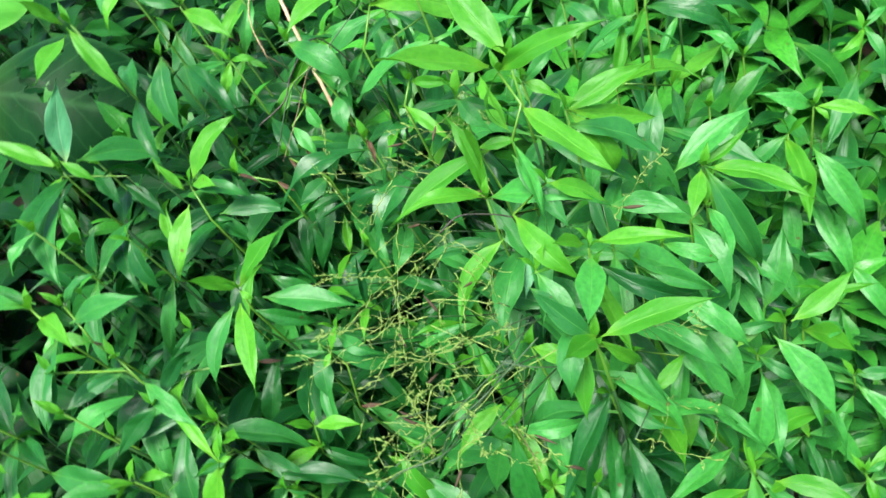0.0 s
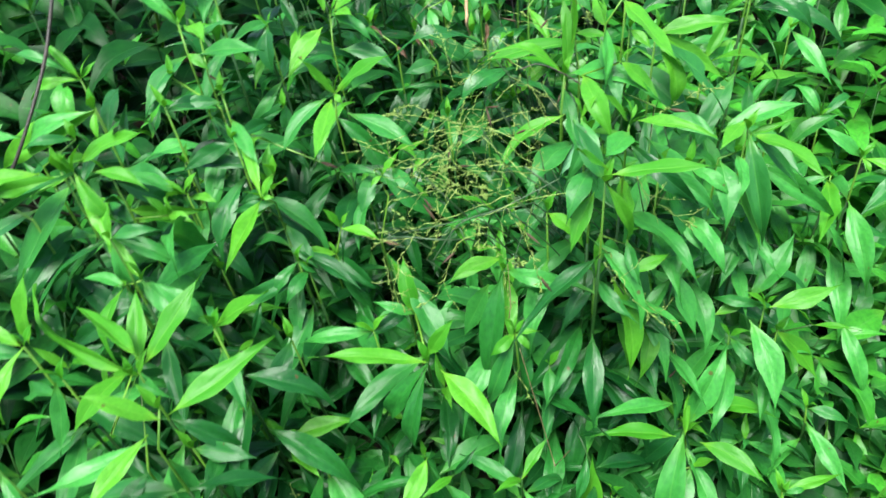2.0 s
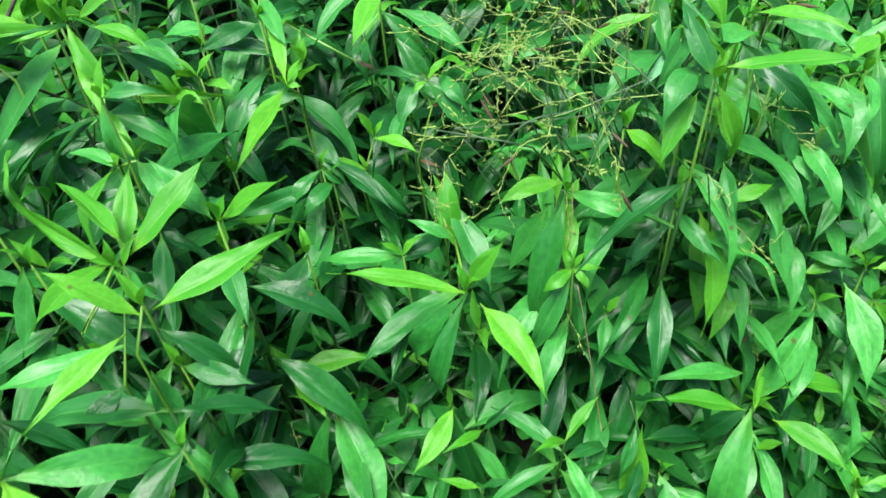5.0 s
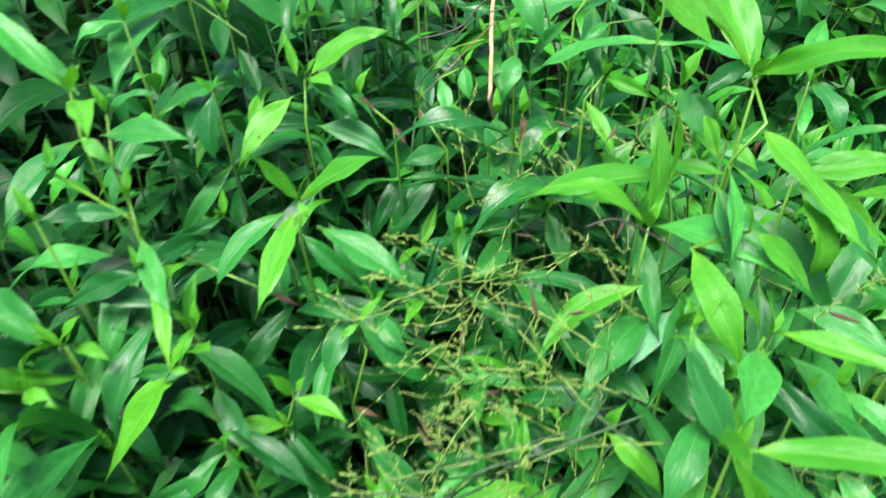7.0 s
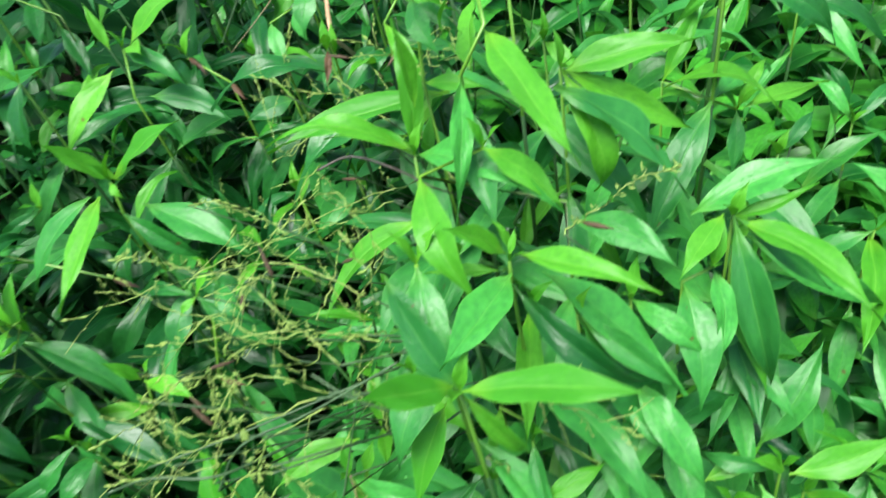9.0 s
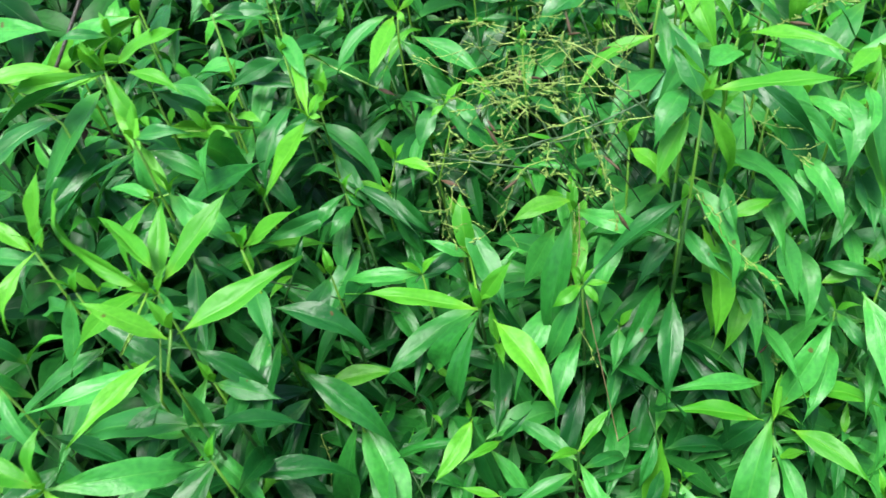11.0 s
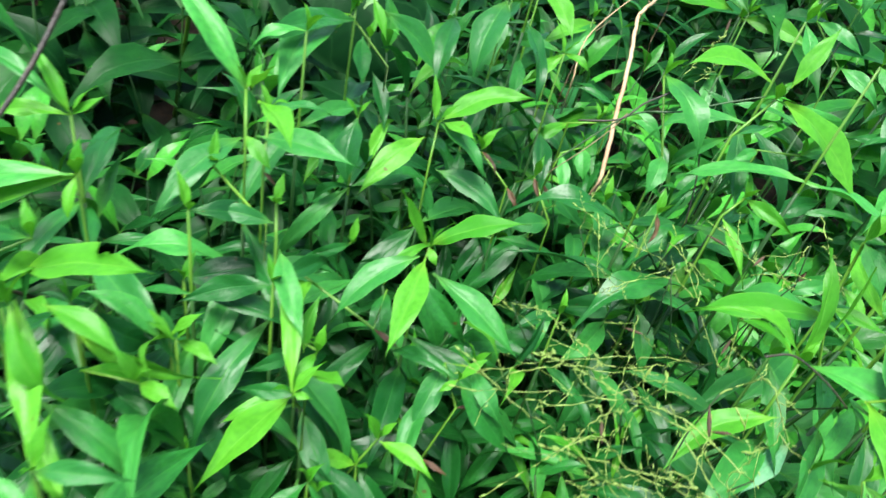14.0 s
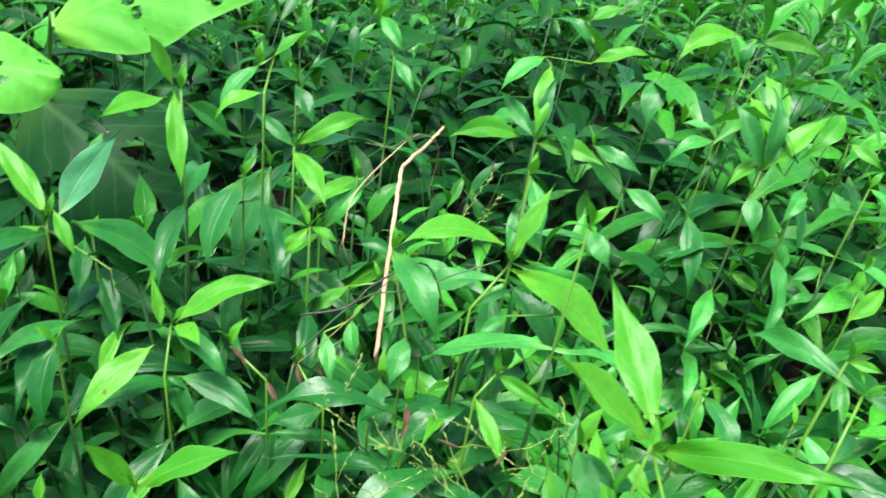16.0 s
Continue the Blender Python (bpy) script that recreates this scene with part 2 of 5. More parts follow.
def add_blade(bm, uvs, m, arch, fold, wave, phase, rows=18, cols=6, twist=0.0, slot=0, bites=(), bow=None):
    """One leaf blade in bm, from the origin of m along its x axis, 1 long and 1 wide, arching by that share of its length."""
    grid = []
    for i in range(rows + 1):
        s = i / rows
        w = blade_width(s)
        rise = arch * 4 * s * (1 - s) * (0.8 + 0.45 * s)
        turn = twist * s
        swing = (0.16 * math.sin(phase * 2.3) if bow is None else bow) * math.sin(math.pi * s)
        line = []
        for j in range(cols + 1):
            v = 2 * j / cols - 1
            y = v * w
            z = rise + fold * abs(v) * w * 0.5 * (1.2 - 0.6 * abs(v)) + wave * math.sin(11 * s + phase + 1.9 * v) * v * v + 0.45 * wave * math.sin(15 * s + 2 * phase + 2.6 * v)
            edge = 1 + 0.05 * math.sin(17 * s + phase + v) * abs(v)
            for at, flank, deep, span in bites:
                if v * flank > 0:
                    edge *= 1 - deep * max(0, 1 - ((s - at) / span) ** 2) ** 0.5 * abs(v)
            y, z = y * edge * math.cos(turn) + swing, z + y * math.sin(turn) * 0.25
            line.append((bm.verts.new(m @ Vector((s, y, z))), (s, j / cols)))
        grid.append(line)
    for i in range(rows):
        for j in range(cols):
            quad = (grid[i][j], grid[i + 1][j], grid[i + 1][j + 1], grid[i][j + 1])
            face = bm.faces.new([q[0] for q in quad])
            face.material_index = slot
            for loop, q in zip(face.loops, quad):
                loop[uvs].uv = q[1]


def leaf_mesh(material, arch, fold, wave, phase, twist=0.0, bites=(), rows=18, bow=None):
    bm = bmesh.new()
    uvs = bm.loops.layers.uv.new("blade")
    add_blade(bm, uvs, Matrix.Identity(4), arch, fold, wave, phase, twist=twist, bites=bites, rows=rows, bow=bow)
    return mesh_of("leaf", bm, material)


SHAPES = ((0.05, 0.24, 0.016, 0.0, 0.4), (0.09, 0.16, 0.02, 1.3, -0.6), (0.15, 0.28, 0.015, 2.6, 0.7), (0.2, 0.18, 0.02, 4.0, -0.4), (0.28, 0.2, 0.016, 5.0, 0.4), (0.36, 0.26, 0.015, 0.7, -0.4))
LEAVES = [[leaf_mesh(material, *shape) for shape in SHAPES] for material in AGES]
BITES = (((0.62, 1, 0.75, 0.05), (0.7, 1, 0.5, 0.03)), ((0.45, -1, 0.65, 0.06), (0.8, 1, 0.6, 0.03)), ((0.88, 1, 0.9, 0.09), (0.55, -1, 0.4, 0.025)), ((0.3, 1, 0.6, 0.035), (0.36, 1, 0.75, 0.03), (0.7, -1, 0.4, 0.05)))
BITTEN = [[leaf_mesh(material, *SHAPES[k], bites=bites, rows=44) for k, bites in enumerate(BITES)] for material in AGES]


def leaf_pose(base, azimuth, rise, length, width, roll=0.0):
    """The pose of a blade from its base: along a compass direction in degrees from +x, rising by degrees, its face up but for the roll."""
    turn = Euler((0, 0, radians(azimuth))).to_matrix() @ Euler((0, -radians(rise), 0)).to_matrix() @ Euler((radians(roll), 0, 0)).to_matrix()
    return Matrix.Translation(base) @ turn.to_4x4() @ Matrix.Diagonal((length, length * width, length, 1))


HERB_LABEL = "bright green leafy herb with glossy lance-shaped leaves in opposite pairs"
tops = []


def herb(nodes, leaves, label=HERB_LABEL, lean=(0.012, 0.03), fewer=False):
    """A herb on the soil. nodes: its joints from the top down. leaves: joint (or the place of the base), azimuth, rise, length in mm, width by length, age, roll, arch, and for some the bow to the side."""
    top = Vector(nodes[0])
    root = Vector((nodes[-1][0] + lean[0], nodes[-1][1] + lean[1], -0.01))
    thing = tagged(new("herb"), label, "plant", "herbs in the thicket")
    thing.location = root
    joints = [Vector(n) - root for n in nodes]
    low = joints[-1]
    line = bent((0, 0, 0), low, (0.006, -0.008, 0), 6)[:-1] + joints[::-1]
    part("stem", tube(bmesh.new(), line[:6], 0.0014, 0.0011), STEM, thing)
    part("shoot", tube(bmesh.new(), [line[4].lerp(line[5], 0.9)] + line[5:], 0.00105, 0.0007), YOUNG_STEM, thing, "pale green young shoot")
    for joint, azimuth, rise, length, width, age, roll, arch, *bow in leaves:
        length /= 1000
        if bow:
            bites = BITES[random.randrange(4)] if random.random() < 0.015 else ()
            data = leaf_mesh(AGES[age], arch, random.uniform(0.16, 0.3), random.uniform(0.01, 0.017), random.uniform(0, 6), random.uniform(-0.4, 0.4), bites, 44 if bites else 20, bow[0] / width)
            part("leaf", data, None, thing, at=leaf_pose(Vector(joint) - root, azimuth, rise, length, width, roll))
            continue
        data = BITTEN[age][random.randrange(4)] if random.random() < 0.09 and length > 0.04 else LEAVES[age][arch]
        part("leaf", data, None, thing, at=leaf_pose(joints[joint], azimuth, rise, length, width * 0.86, roll))
    # the young pair that opens at the tip
    spin = random.uniform(0, 360)
    for half in (0, 180):
        where = leaf_pose(joints[0], spin + half + random.uniform(-15, 15), random.uniform(45, 70), random.uniform(0.014, 0.024), random.uniform(0.24, 0.32))
        part("leaf", LEAVES[0][random.randrange(3)], None, thing, at=where)
    # older leaves down the stem
    spin = random.uniform(0, 360)
    pale_bias = min(max(0.4 + 2.2 * (top.x + 0.1), 0.3), 0.9)
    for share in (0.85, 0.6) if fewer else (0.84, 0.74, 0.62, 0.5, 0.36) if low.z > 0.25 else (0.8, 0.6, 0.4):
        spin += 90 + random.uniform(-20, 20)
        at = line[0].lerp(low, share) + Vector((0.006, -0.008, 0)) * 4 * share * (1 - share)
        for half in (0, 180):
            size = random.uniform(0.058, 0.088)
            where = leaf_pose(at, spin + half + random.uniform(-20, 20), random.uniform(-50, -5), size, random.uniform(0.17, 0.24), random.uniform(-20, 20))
            part("leaf", LEAVES[1 if share > 0.8 - 0.35 * pale_bias and random.random() < pale_bias else 2][random.randrange(4)], None, thing, at=where)
    tops.append(top)
    return thing


def smooth_line(points, steps=5):
    """A soft line through the points."""
    pts = [Vector(p) for p in points]
    pts = [2 * pts[0] - pts[1]] + pts + [2 * pts[-1] - pts[-2]]
    line = []
    for i in range(1, len(pts) - 2):
        p0, p1, p2, p3 = pts[i - 1 : i + 3]
        for k in range(steps):
            t = k / steps
            line.append(0.5 * (2 * p1 + (p2 - p0) * t + (2 * p0 - 5 * p1 + 4 * p2 - p3) * t * t + (3 * p1 - p0 - 3 * p2 + p3) * t ** 3))
    return line + [pts[-2]]


def spindle(bm, at, way, length, radius, sides=6):
    """A bud or a pod, pointed at both ends."""
    shape = ((0.0, 0.25), (0.18, 0.8), (0.45, 1.0), (0.75, 0.62), (1.0, 0.08))
    pts = [Vector(at) + Vector(way) * (length * s) for s, _ in shape]
    first = len(bm.verts)
    tube(bm, pts, 1, 1, sides)
    bm.verts.ensure_lookup_table()
    for i, (p, (_, r)) in enumerate(zip(pts, shape)):
        for v in bm.verts[first + i * sides : first + (i + 1) * sides]:
            v.co = p + (v.co - p) * (r * radius)


def seed_stalk(points, seed):
    """A wiry stalk with short side branches that carry husks and here and there a brown pod; its foot stands in the soil."""
    r = random.Random(900 + seed)
    line = [p + Vector((r.uniform(-1, 1), r.uniform(-1, 1), r.uniform(-1, 1))) * 0.0009 for p in smooth_line([Vector(p) + Vector((r.uniform(-1, 1), r.uniform(-1, 1), r.uniform(-1, 1))) * 0.004 for p in points], 7)]
    foot = Vector((points[0][0] + r.uniform(0.0, 0.08), points[0][1] + r.uniform(0.2, 0.28), 0))
    thing = tagged(new("seed_stalk"), "thin wiry yellow-green seed stalk with small husks and brown pods", "plant", "seed stalks among the herbs")
    thing.location = foot
    line = [p - foot for p in line]
    part("stem", tube(bmesh.new(), bent((0, 0, -0.01), line[0], (r.uniform(-0.01, 0.02), 0.0, r.uniform(-0.02, 0.02)), 8), 0.0007, 0.00042, 5), REED, thing)
    part("stalk", tube(bmesh.new(), line, 0.00036, 0.0002, 5), STALK, thing)
    side, spike = 1, seed % 3 == 1 or 18 < seed < 30
    for i in range(2, len(line) - 1):
        if r.random() < (0.3 if spike else 0.68 if seed < 30 else 0.78):
            continue
        along = (line[i + 1] - line[i]).normalized()
        out = (along.cross(Vector((0, 0, 1))) * side + Vector((r.uniform(-0.4, 0.4), r.uniform(-0.4, 0.4), r.uniform(-0.2, 0.6))) + along * 0.7).normalized()
        side = -side
        reach = r.uniform(0.002, 0.005) if spike else r.uniform(0.006, 0.024)
        end = line[i] + out * reach
        mid = line[i].lerp(end, 0.5) + along * 0.002
        twiglet = part("branch", tube(bmesh.new(), (line[i], mid, end), 0.00021, 0.00013, 4), STALK, thing)
        bm = bmesh.new()
        for k in range(r.randrange(1, 4)):
            spindle(bm, line[i].lerp(end, 0.45 + 0.27 * k), (out + along * r.uniform(-0.6, 0.9)).normalized(), r.uniform(0.0014, 0.0026), r.uniform(0.00025, 0.00042), 5)
        part("husk", bm, BUD, twiglet)
        if r.random() < (0.07 if seed < 30 else 0.04):
            bm = bmesh.new()
            spindle(bm, end, (out + along * 0.8 + Vector((0, 0, r.uniform(-0.3, 0.5)))).normalized(), r.uniform(0.009, 0.014), r.uniform(0.0008, 0.0012), 7)
            part("pod", bm, POD, twiglet, "split dry brown pod")
    bm = bmesh.new()
    for k in range(3):
        spindle(bm, line[-1 - k], (line[-1] - line[-3]).normalized() + Vector((0.2 * (k - 1), 0.1, 0.1)), 0.0035, 0.0006, 5)
    part("husk", bm, BUD, thing)
    if seed in (9, 13, 20, 21, 33, 38):
        bm = bmesh.new()
        bmesh.ops.create_icosphere(bm, subdivisions=2, radius=0.0012, matrix=Matrix.Translation(line[-1] - Vector((0, 0, 0.0015))) @ Matrix.Diagonal((0.85, 0.85, 1.15, 1)))
        part("water_drop", bm, WATER, thing, "clear hanging water drop")


def dry_twig(points, radius):
    """A bare dry twig, kinked, stuck in the soil."""
    r = random.Random(int(radius * 1e5))
    foot = Vector((points[-1][0] - 0.04, points[-1][1] + 0.85 * points[-1][2], -0.01))
    thing = tagged(new("dry_twig"), "pale tan dead twig with a kinked top", "twig")
    thing.location = foot
    line = [p - foot + Vector([r.uniform(-1, 1) * radius * 0.25 for _ in range(3)]) for p in smooth_line(points, 7)]
    part("shaft", tube(bmesh.new(), line + bent(line[-1], (0, 0, 0), (0, 0, 0.004), 6)[1:], radius * 0.8, radius, 8), TWIG, thing)
    for i in (4, 9, 15):
        bm = bmesh.new()
        way = Vector((r.uniform(-1, 1), r.uniform(-1, 1), 0.6)).normalized()
        tube(bm, (line[i], line[i] + way * radius * 2.2, line[i] + way * radius * 3.6), radius * 0.5, radius * 0.2, 5)
        part("snag", bm, TWIG, thing)


def dark_stem(points, radius):
    """A thin dark dead stem that hangs in the leaves, its foot in the soil."""
    foot = Vector((points[-1][0], points[-1][1] + 0.8 * points[-1][2], -0.01))
    thing = tagged(new("dead_stem"), "thin blackish dead stem leaning through the leaves", "stem")
    thing.location = foot
    line = [p - foot for p in smooth_line(points, 6)]
    part("shaft", tube(bmesh.new(), line + bent(line[-1], (0, 0, 0), (0, 0.01, 0), 4)[1:], radius, radius * 0.8, 6), DARK, thing)


def bare_stem(points, radius, dry=False):
    """A thin leafless stem that leans through the leaves, its foot in the soil."""
    foot = Vector((points[-1][0] + 0.02, points[-1][1] + 0.85 * points[-1][2], -0.01))
    thing = tagged(new("bare_stem"), "thin straw-brown dead stem among the leaves" if dry else "thin grey-green leafless stem leaning through the leaves", "stem")
    thing.location = foot
    line = [p - foot for p in smooth_line(points, 6)]
    part("shaft", tube(bmesh.new(), line + bent(line[-1], (0, 0, 0), (0, 0.01, 0), 4)[1:], radius * 0.5, radius * 0.75, 6), STRAW if dry else REED, thing)


def broad_leaf(points, width, seed, shaded=False):
    """A big oval leaf on its own stalk, eaten through in places."""
    r = random.Random(seed)
    base, tip = Vector(points[0]), Vector(points[1])
    foot = Vector((base.x - 0.16, base.y + 0.12, -0.01))
    thing = tagged(new("broadleaf_plant"), "large dull green oval leaf with insect holes" if shaded else "large light green oval leaf eaten through by insects", "plant", "broad-leaved plants")
    thing.location = foot
    part("stalk", tube(bmesh.new(), bent((0, 0, 0), base - foot, (-0.02, 0.03, 0.12), 12), 0.0026, 0.0014, 7), YOUNG_STEM, thing)
    length = (tip - base).length
    x = (tip - base).normalized()
    z = (Vector((0.1, -0.5, 0.8)) - x * x.dot(Vector((0.1, -0.5, 0.8)))).normalized()
    y = z.cross(x)
    holes = [(r.uniform(0.2, 0.85), r.uniform(-0.7, 0.7), r.uniform(0.02, 0.06)) for _ in range(11)]
    bm = bmesh.new()
    uvs = bm.loops.layers.uv.new("blade")
    rows, cols = 120, 80
    grid = []
    for i in range(rows + 1):
        s = i / rows
        w = width * 0.5 * (math.sin(math.pi * min(s * 0.97 + 0.02, 1)) ** 0.62) * (1 - 0.15 * s) + 0.0006
        line = []
        for j in range(cols + 1):
            v = 2 * j / cols - 1
            h = 0.1 * length * 4 * s * (1 - s) * 0.6 - 0.12 * width * v * v + 0.004 * math.sin(11 * s + seed) * abs(v) + 0.0004 * math.sin(30 * (s - 0.3 * abs(v)))
            line.append(bm.verts.new(base - foot + x * (s * length) + y * (v * w) + z * h))
        grid.append(line)
    for i in range(rows):
        for j in range(cols):
            s, v = (i + 0.5) / rows, 2 * (j + 0.5) / cols - 1
            if any((s - a) ** 2 + ((v - b) * 0.5 * width / length) ** 2 < (c * (1 + 0.25 * math.sin(5 * math.atan2(v - b, s - a) + c * 90))) ** 2 for a, b, c in holes):
                continue
            face = bm.faces.new((grid[i][j], grid[i + 1][j], grid[i + 1][j + 1], grid[i][j + 1]))
            for loop, (a, b) in zip(face.loops, ((i, j), (i + 1, j), (i + 1, j + 1), (i, j + 1))):
                loop[uvs].uv = (a / rows, b / cols)
    part("leaf", bm, BROAD_SHADED if shaded else BROAD, thing)


# ---- ground ----
bm = bmesh.new()
bmesh.ops.create_grid(bm, x_segments=90, y_segments=90, size=2.2)
for v in bm.verts:
    edge = max(abs(v.co.x), abs(v.co.y))
    v.co.z = 0.018 * noise.noise(v.co * 5.0) + 0.007 * noise.noise(v.co * 21.0)
    if edge > 2.1:
        v.co.x, v.co.y, v.co.z = v.co.x * 140, v.co.y * 140, -0.02
tagged(new("ground", mesh_of("ground", bm, SOIL)), "dark damp soil under the herbs", "ground", kind="structure")

# ---- the herbs that stand out ----
# each call: the joints of the stem, then its leaves
herb([(-0.241, 0.275, 0.316), (-0.240, 0.271, 0.296)],
     [(0, -23, -36, 12, 0.50, 0, 25, 4), (1, 9, -41, 55, 0.27, 2, 46, 2), ((-0.246, 0.284, 0.308), -128, 59, 51, 0.24, 0, -40, -0.02, -0.01),
      ((-0.243, 0.280, 0.313), 23, 35, 60, 0.26, 0, 15, 0.04, 0.05), ((-0.237, 0.262, 0.319), -75, -10, 68, 0.23, 0, 0, 0.02, 0.01), ((-0.240, 0.259, 0.321), -114, -34, 59, 0.27, 1, -5, 0.08, -0.07),
      ((-0.236, 0.283, 0.293), -5, -16, 74, 0.27, 1, 5, 0.07, -0.01)])
herb([(-0.294, 0.371, 0.329), (-0.285, 0.354, 0.306)],
     [(0, -7, -24, 51, 0.30, 1, 18, 3), ((-0.292, 0.360, 0.336), 147, 57, 31, 0.23, 0, 0, 0.04, 0.01), ((-0.295, 0.376, 0.326), 38, 26, 68, 0.26, 0, 10, 0.08, 0.08),
      ((-0.292, 0.374, 0.329), -35, 19, 43, 0.25, 0, 15, 0.05, 0.02), ((-0.295, 0.357, 0.323), -103, -29, 61, 0.27, 0, -20, 0.06, -0.05), ((-0.283, 0.363, 0.300), 1, -13, 61, 0.27, 1, 35, 0.02, 0.12)])
herb([(-0.351, 0.241, 0.374), (-0.339, 0.229, 0.358)],
     [(0, 170, 25, 76, 0.22, 1, -28, 2), (1, -8, -25, 24, 0.40, 0, 33, 1), ((-0.346, 0.239, 0.378), -28, 51, 33, 0.24, 0, 0, 0.02, -0.00),
      ((-0.333, 0.228, 0.382), -38, 13, 61, 0.20, 0, 0, 0.05, 0.03), ((-0.341, 0.229, 0.355), -87, -16, 63, 0.25, 1, 0, 0.09, -0.05)])
herb([(-0.363, 0.355, 0.383), (-0.360, 0.351, 0.377)],
     [(1, -97, 2, 83, 0.22, 2, -3, 1), ((-0.356, 0.348, 0.391), 168, 32, 56, 0.23, 0, 0, 0.01, -0.01), ((-0.359, 0.358, 0.383), 59, 55, 63, 0.27, 4, 50, -0.05, 0.05),
      ((-0.342, 0.350, 0.392), 41, -42, 80, 0.26, 1, 35, -0.04, 0.14), ((-0.347, 0.344, 0.400), -19, -44, 28, 0.27, 0, 15, 0.06, -0.01)])
herb([(-0.332, 0.427, 0.448)],
     [((-0.339, 0.430, 0.445), -45, -50, 61, 0.19, 0, 0, 0.04, -0.02), ((-0.341, 0.426, 0.441), -91, 4, 54, 0.27, 0, -10, 0.01, -0.05), ((-0.337, 0.426, 0.450), -123, 65, 37, 0.27, 0, -60, -0.00, -0.02),
      ((-0.326, 0.424, 0.443), 76, -43, 53, 0.27, 1, 60, -0.01, 0.08)])
herb([(-0.310, 0.222, 0.335), (-0.299, 0.211, 0.320)],
     [(0, -173, 9, 6, 0.50, 0, -21, 4), (0, 32, 20, 5, 0.50, 0, 50, 3), ((-0.296, 0.210, 0.320), -37, -11, 55, 0.22, 1, 0, 0.02, -0.03),
      ((-0.302, 0.210, 0.334), -151, 1, 35, 0.27, 1, -50, 0.09, -0.04)])
herb([(-0.288, 0.197, 0.310)],
     [(0, 87, -20, 51, 0.22, 2, 19, 2), ((-0.290, 0.198, 0.307), -143, -24, 50, 0.27, 2, -45, -0.04, -0.06)])
herb([(-0.332, 0.183, 0.339)],
     [(0, 60, -23, 43, 0.28, 2, 23, 2)])
herb([(-0.245, 0.161, 0.295), (-0.245, 0.175, 0.279)],
     [(0, 115, -10, 84, 0.17, 0, -30, 4), (0, 20, 2, 10, 0.50, 0, 24, 2), (1, -157, -16, 37, 0.28, 1, -34, 1),
      ((-0.243, 0.160, 0.297), -112, -45, 66, 0.25, 0, 0, -0.03, -0.06), ((-0.249, 0.180, 0.286), -27, 43, 43, 0.27, 0, 10, 0.04, 0.02)])
herb([(-0.210, 0.206, 0.237), (-0.219, 0.201, 0.194)],
     [(1, 12, -25, 52, 0.30, 2, 61, 2), (1, -9, -49, 64, 0.28, 2, 17, 1), (1, -93, 28, 22, 0.19, 2, -15, 4),
      ((-0.208, 0.203, 0.239), -4, 1, 38, 0.27, 0, 15, 0.07, 0.06), ((-0.209, 0.203, 0.240), -151, 60, 27, 0.27, 0, -35, 0.05, -0.03)])
herb([(-0.190, 0.247, 0.266), (-0.204, 0.246, 0.243)],
     [(0, -121, -30, 14, 0.40, 0, -19, 3), (1, -73, -25, 61, 0.26, 1, 11, 2), (0, 8, -40, 61, 0.29, 2, 53, 1),
      (0, 168, -33, 56, 0.19, 2, -28, 4)])
herb([(-0.094, 0.111, 0.230), (-0.119, 0.147, 0.231)],
     [(1, 127, 44, 46, 0.35, 0, -15, 3), (1, -170, 13, 35, 0.28, 1, -36, 2), (1, -21, -35, 46, 0.30, 1, 30, 1),
      (0, -74, -80, 87, 0.19, 2, 19, 4), (0, -153, -71, 77, 0.21, 2, -33, 3), ((-0.095, 0.110, 0.231), -156, 8, 82, 0.19, 0, 0, 0.03, -0.01),
      ((-0.095, 0.113, 0.235), 42, 59, 40, 0.27, 0, 40, 0.06, 0.01), ((-0.086, 0.113, 0.223), -30, -14, 69, 0.27, 0, 0, 0.06, 0.03)])
herb([(-0.189, 0.053, 0.161)],
     [((-0.190, 0.060, 0.151), 35, 7, 55, 0.27, 0, 5, 0.02, 0.03), ((-0.192, 0.057, 0.153), -179, 46, 31, 0.27, 0, -5, 0.04, -0.02), ((-0.188, 0.055, 0.153), -25, 2, 43, 0.27, 0, 5, 0.05, 0.01),
      ((-0.189, 0.045, 0.157), -112, -20, 42, 0.27, 1, -25, 0.03, -0.04)])
herb([(-0.156, 0.050, 0.147)],
     [(0, -60, -76, 97, 0.22, 2, 35, 3), ((-0.161, 0.057, 0.135), -36, -30, 95, 0.27, 1, 0, 0.06, 0.04)])
herb([(-0.087, 0.081, 0.155)],
     [(0, 7, -69, 102, 0.21, 2, 68, 2), ((-0.084, 0.079, 0.159), -97, -19, 50, 0.27, 0, -10, 0.06, 0.05)])
herb([(-0.062, 0.174, 0.274)],
     [(0, 11, -12, 52, 0.27, 1, 36, 4), (0, -77, -73, 106, 0.22, 2, 10, 2)])
herb([(-0.043, 0.148, 0.242)],
     [(0, 25, 2, 19, 0.30, 0, 14, 1), (0, -126, -27, 25, 0.40, 0, -40, 4), (0, -18, -33, 17, 0.40, 0, 19, 3),
      (0, -122, -72, 73, 0.21, 1, -39, 2)])
herb([(-0.001, 0.192, 0.272)],
     [(0, -32, -11, 46, 0.24, 1, 47, 3), ((0.011, 0.183, 0.285), -41, -63, 81, 0.18, 0, 0, 0.05, 0.08)])
herb([(0.015, 0.249, 0.231)],
     [(0, -67, -45, 80, 0.26, 0, 12, 3), (0, 34, 11, 48, 0.25, 1, 41, 2), ((0.018, 0.269, 0.219), -61, 8, 54, 0.25, 0, 0, 0.05, -0.02)])
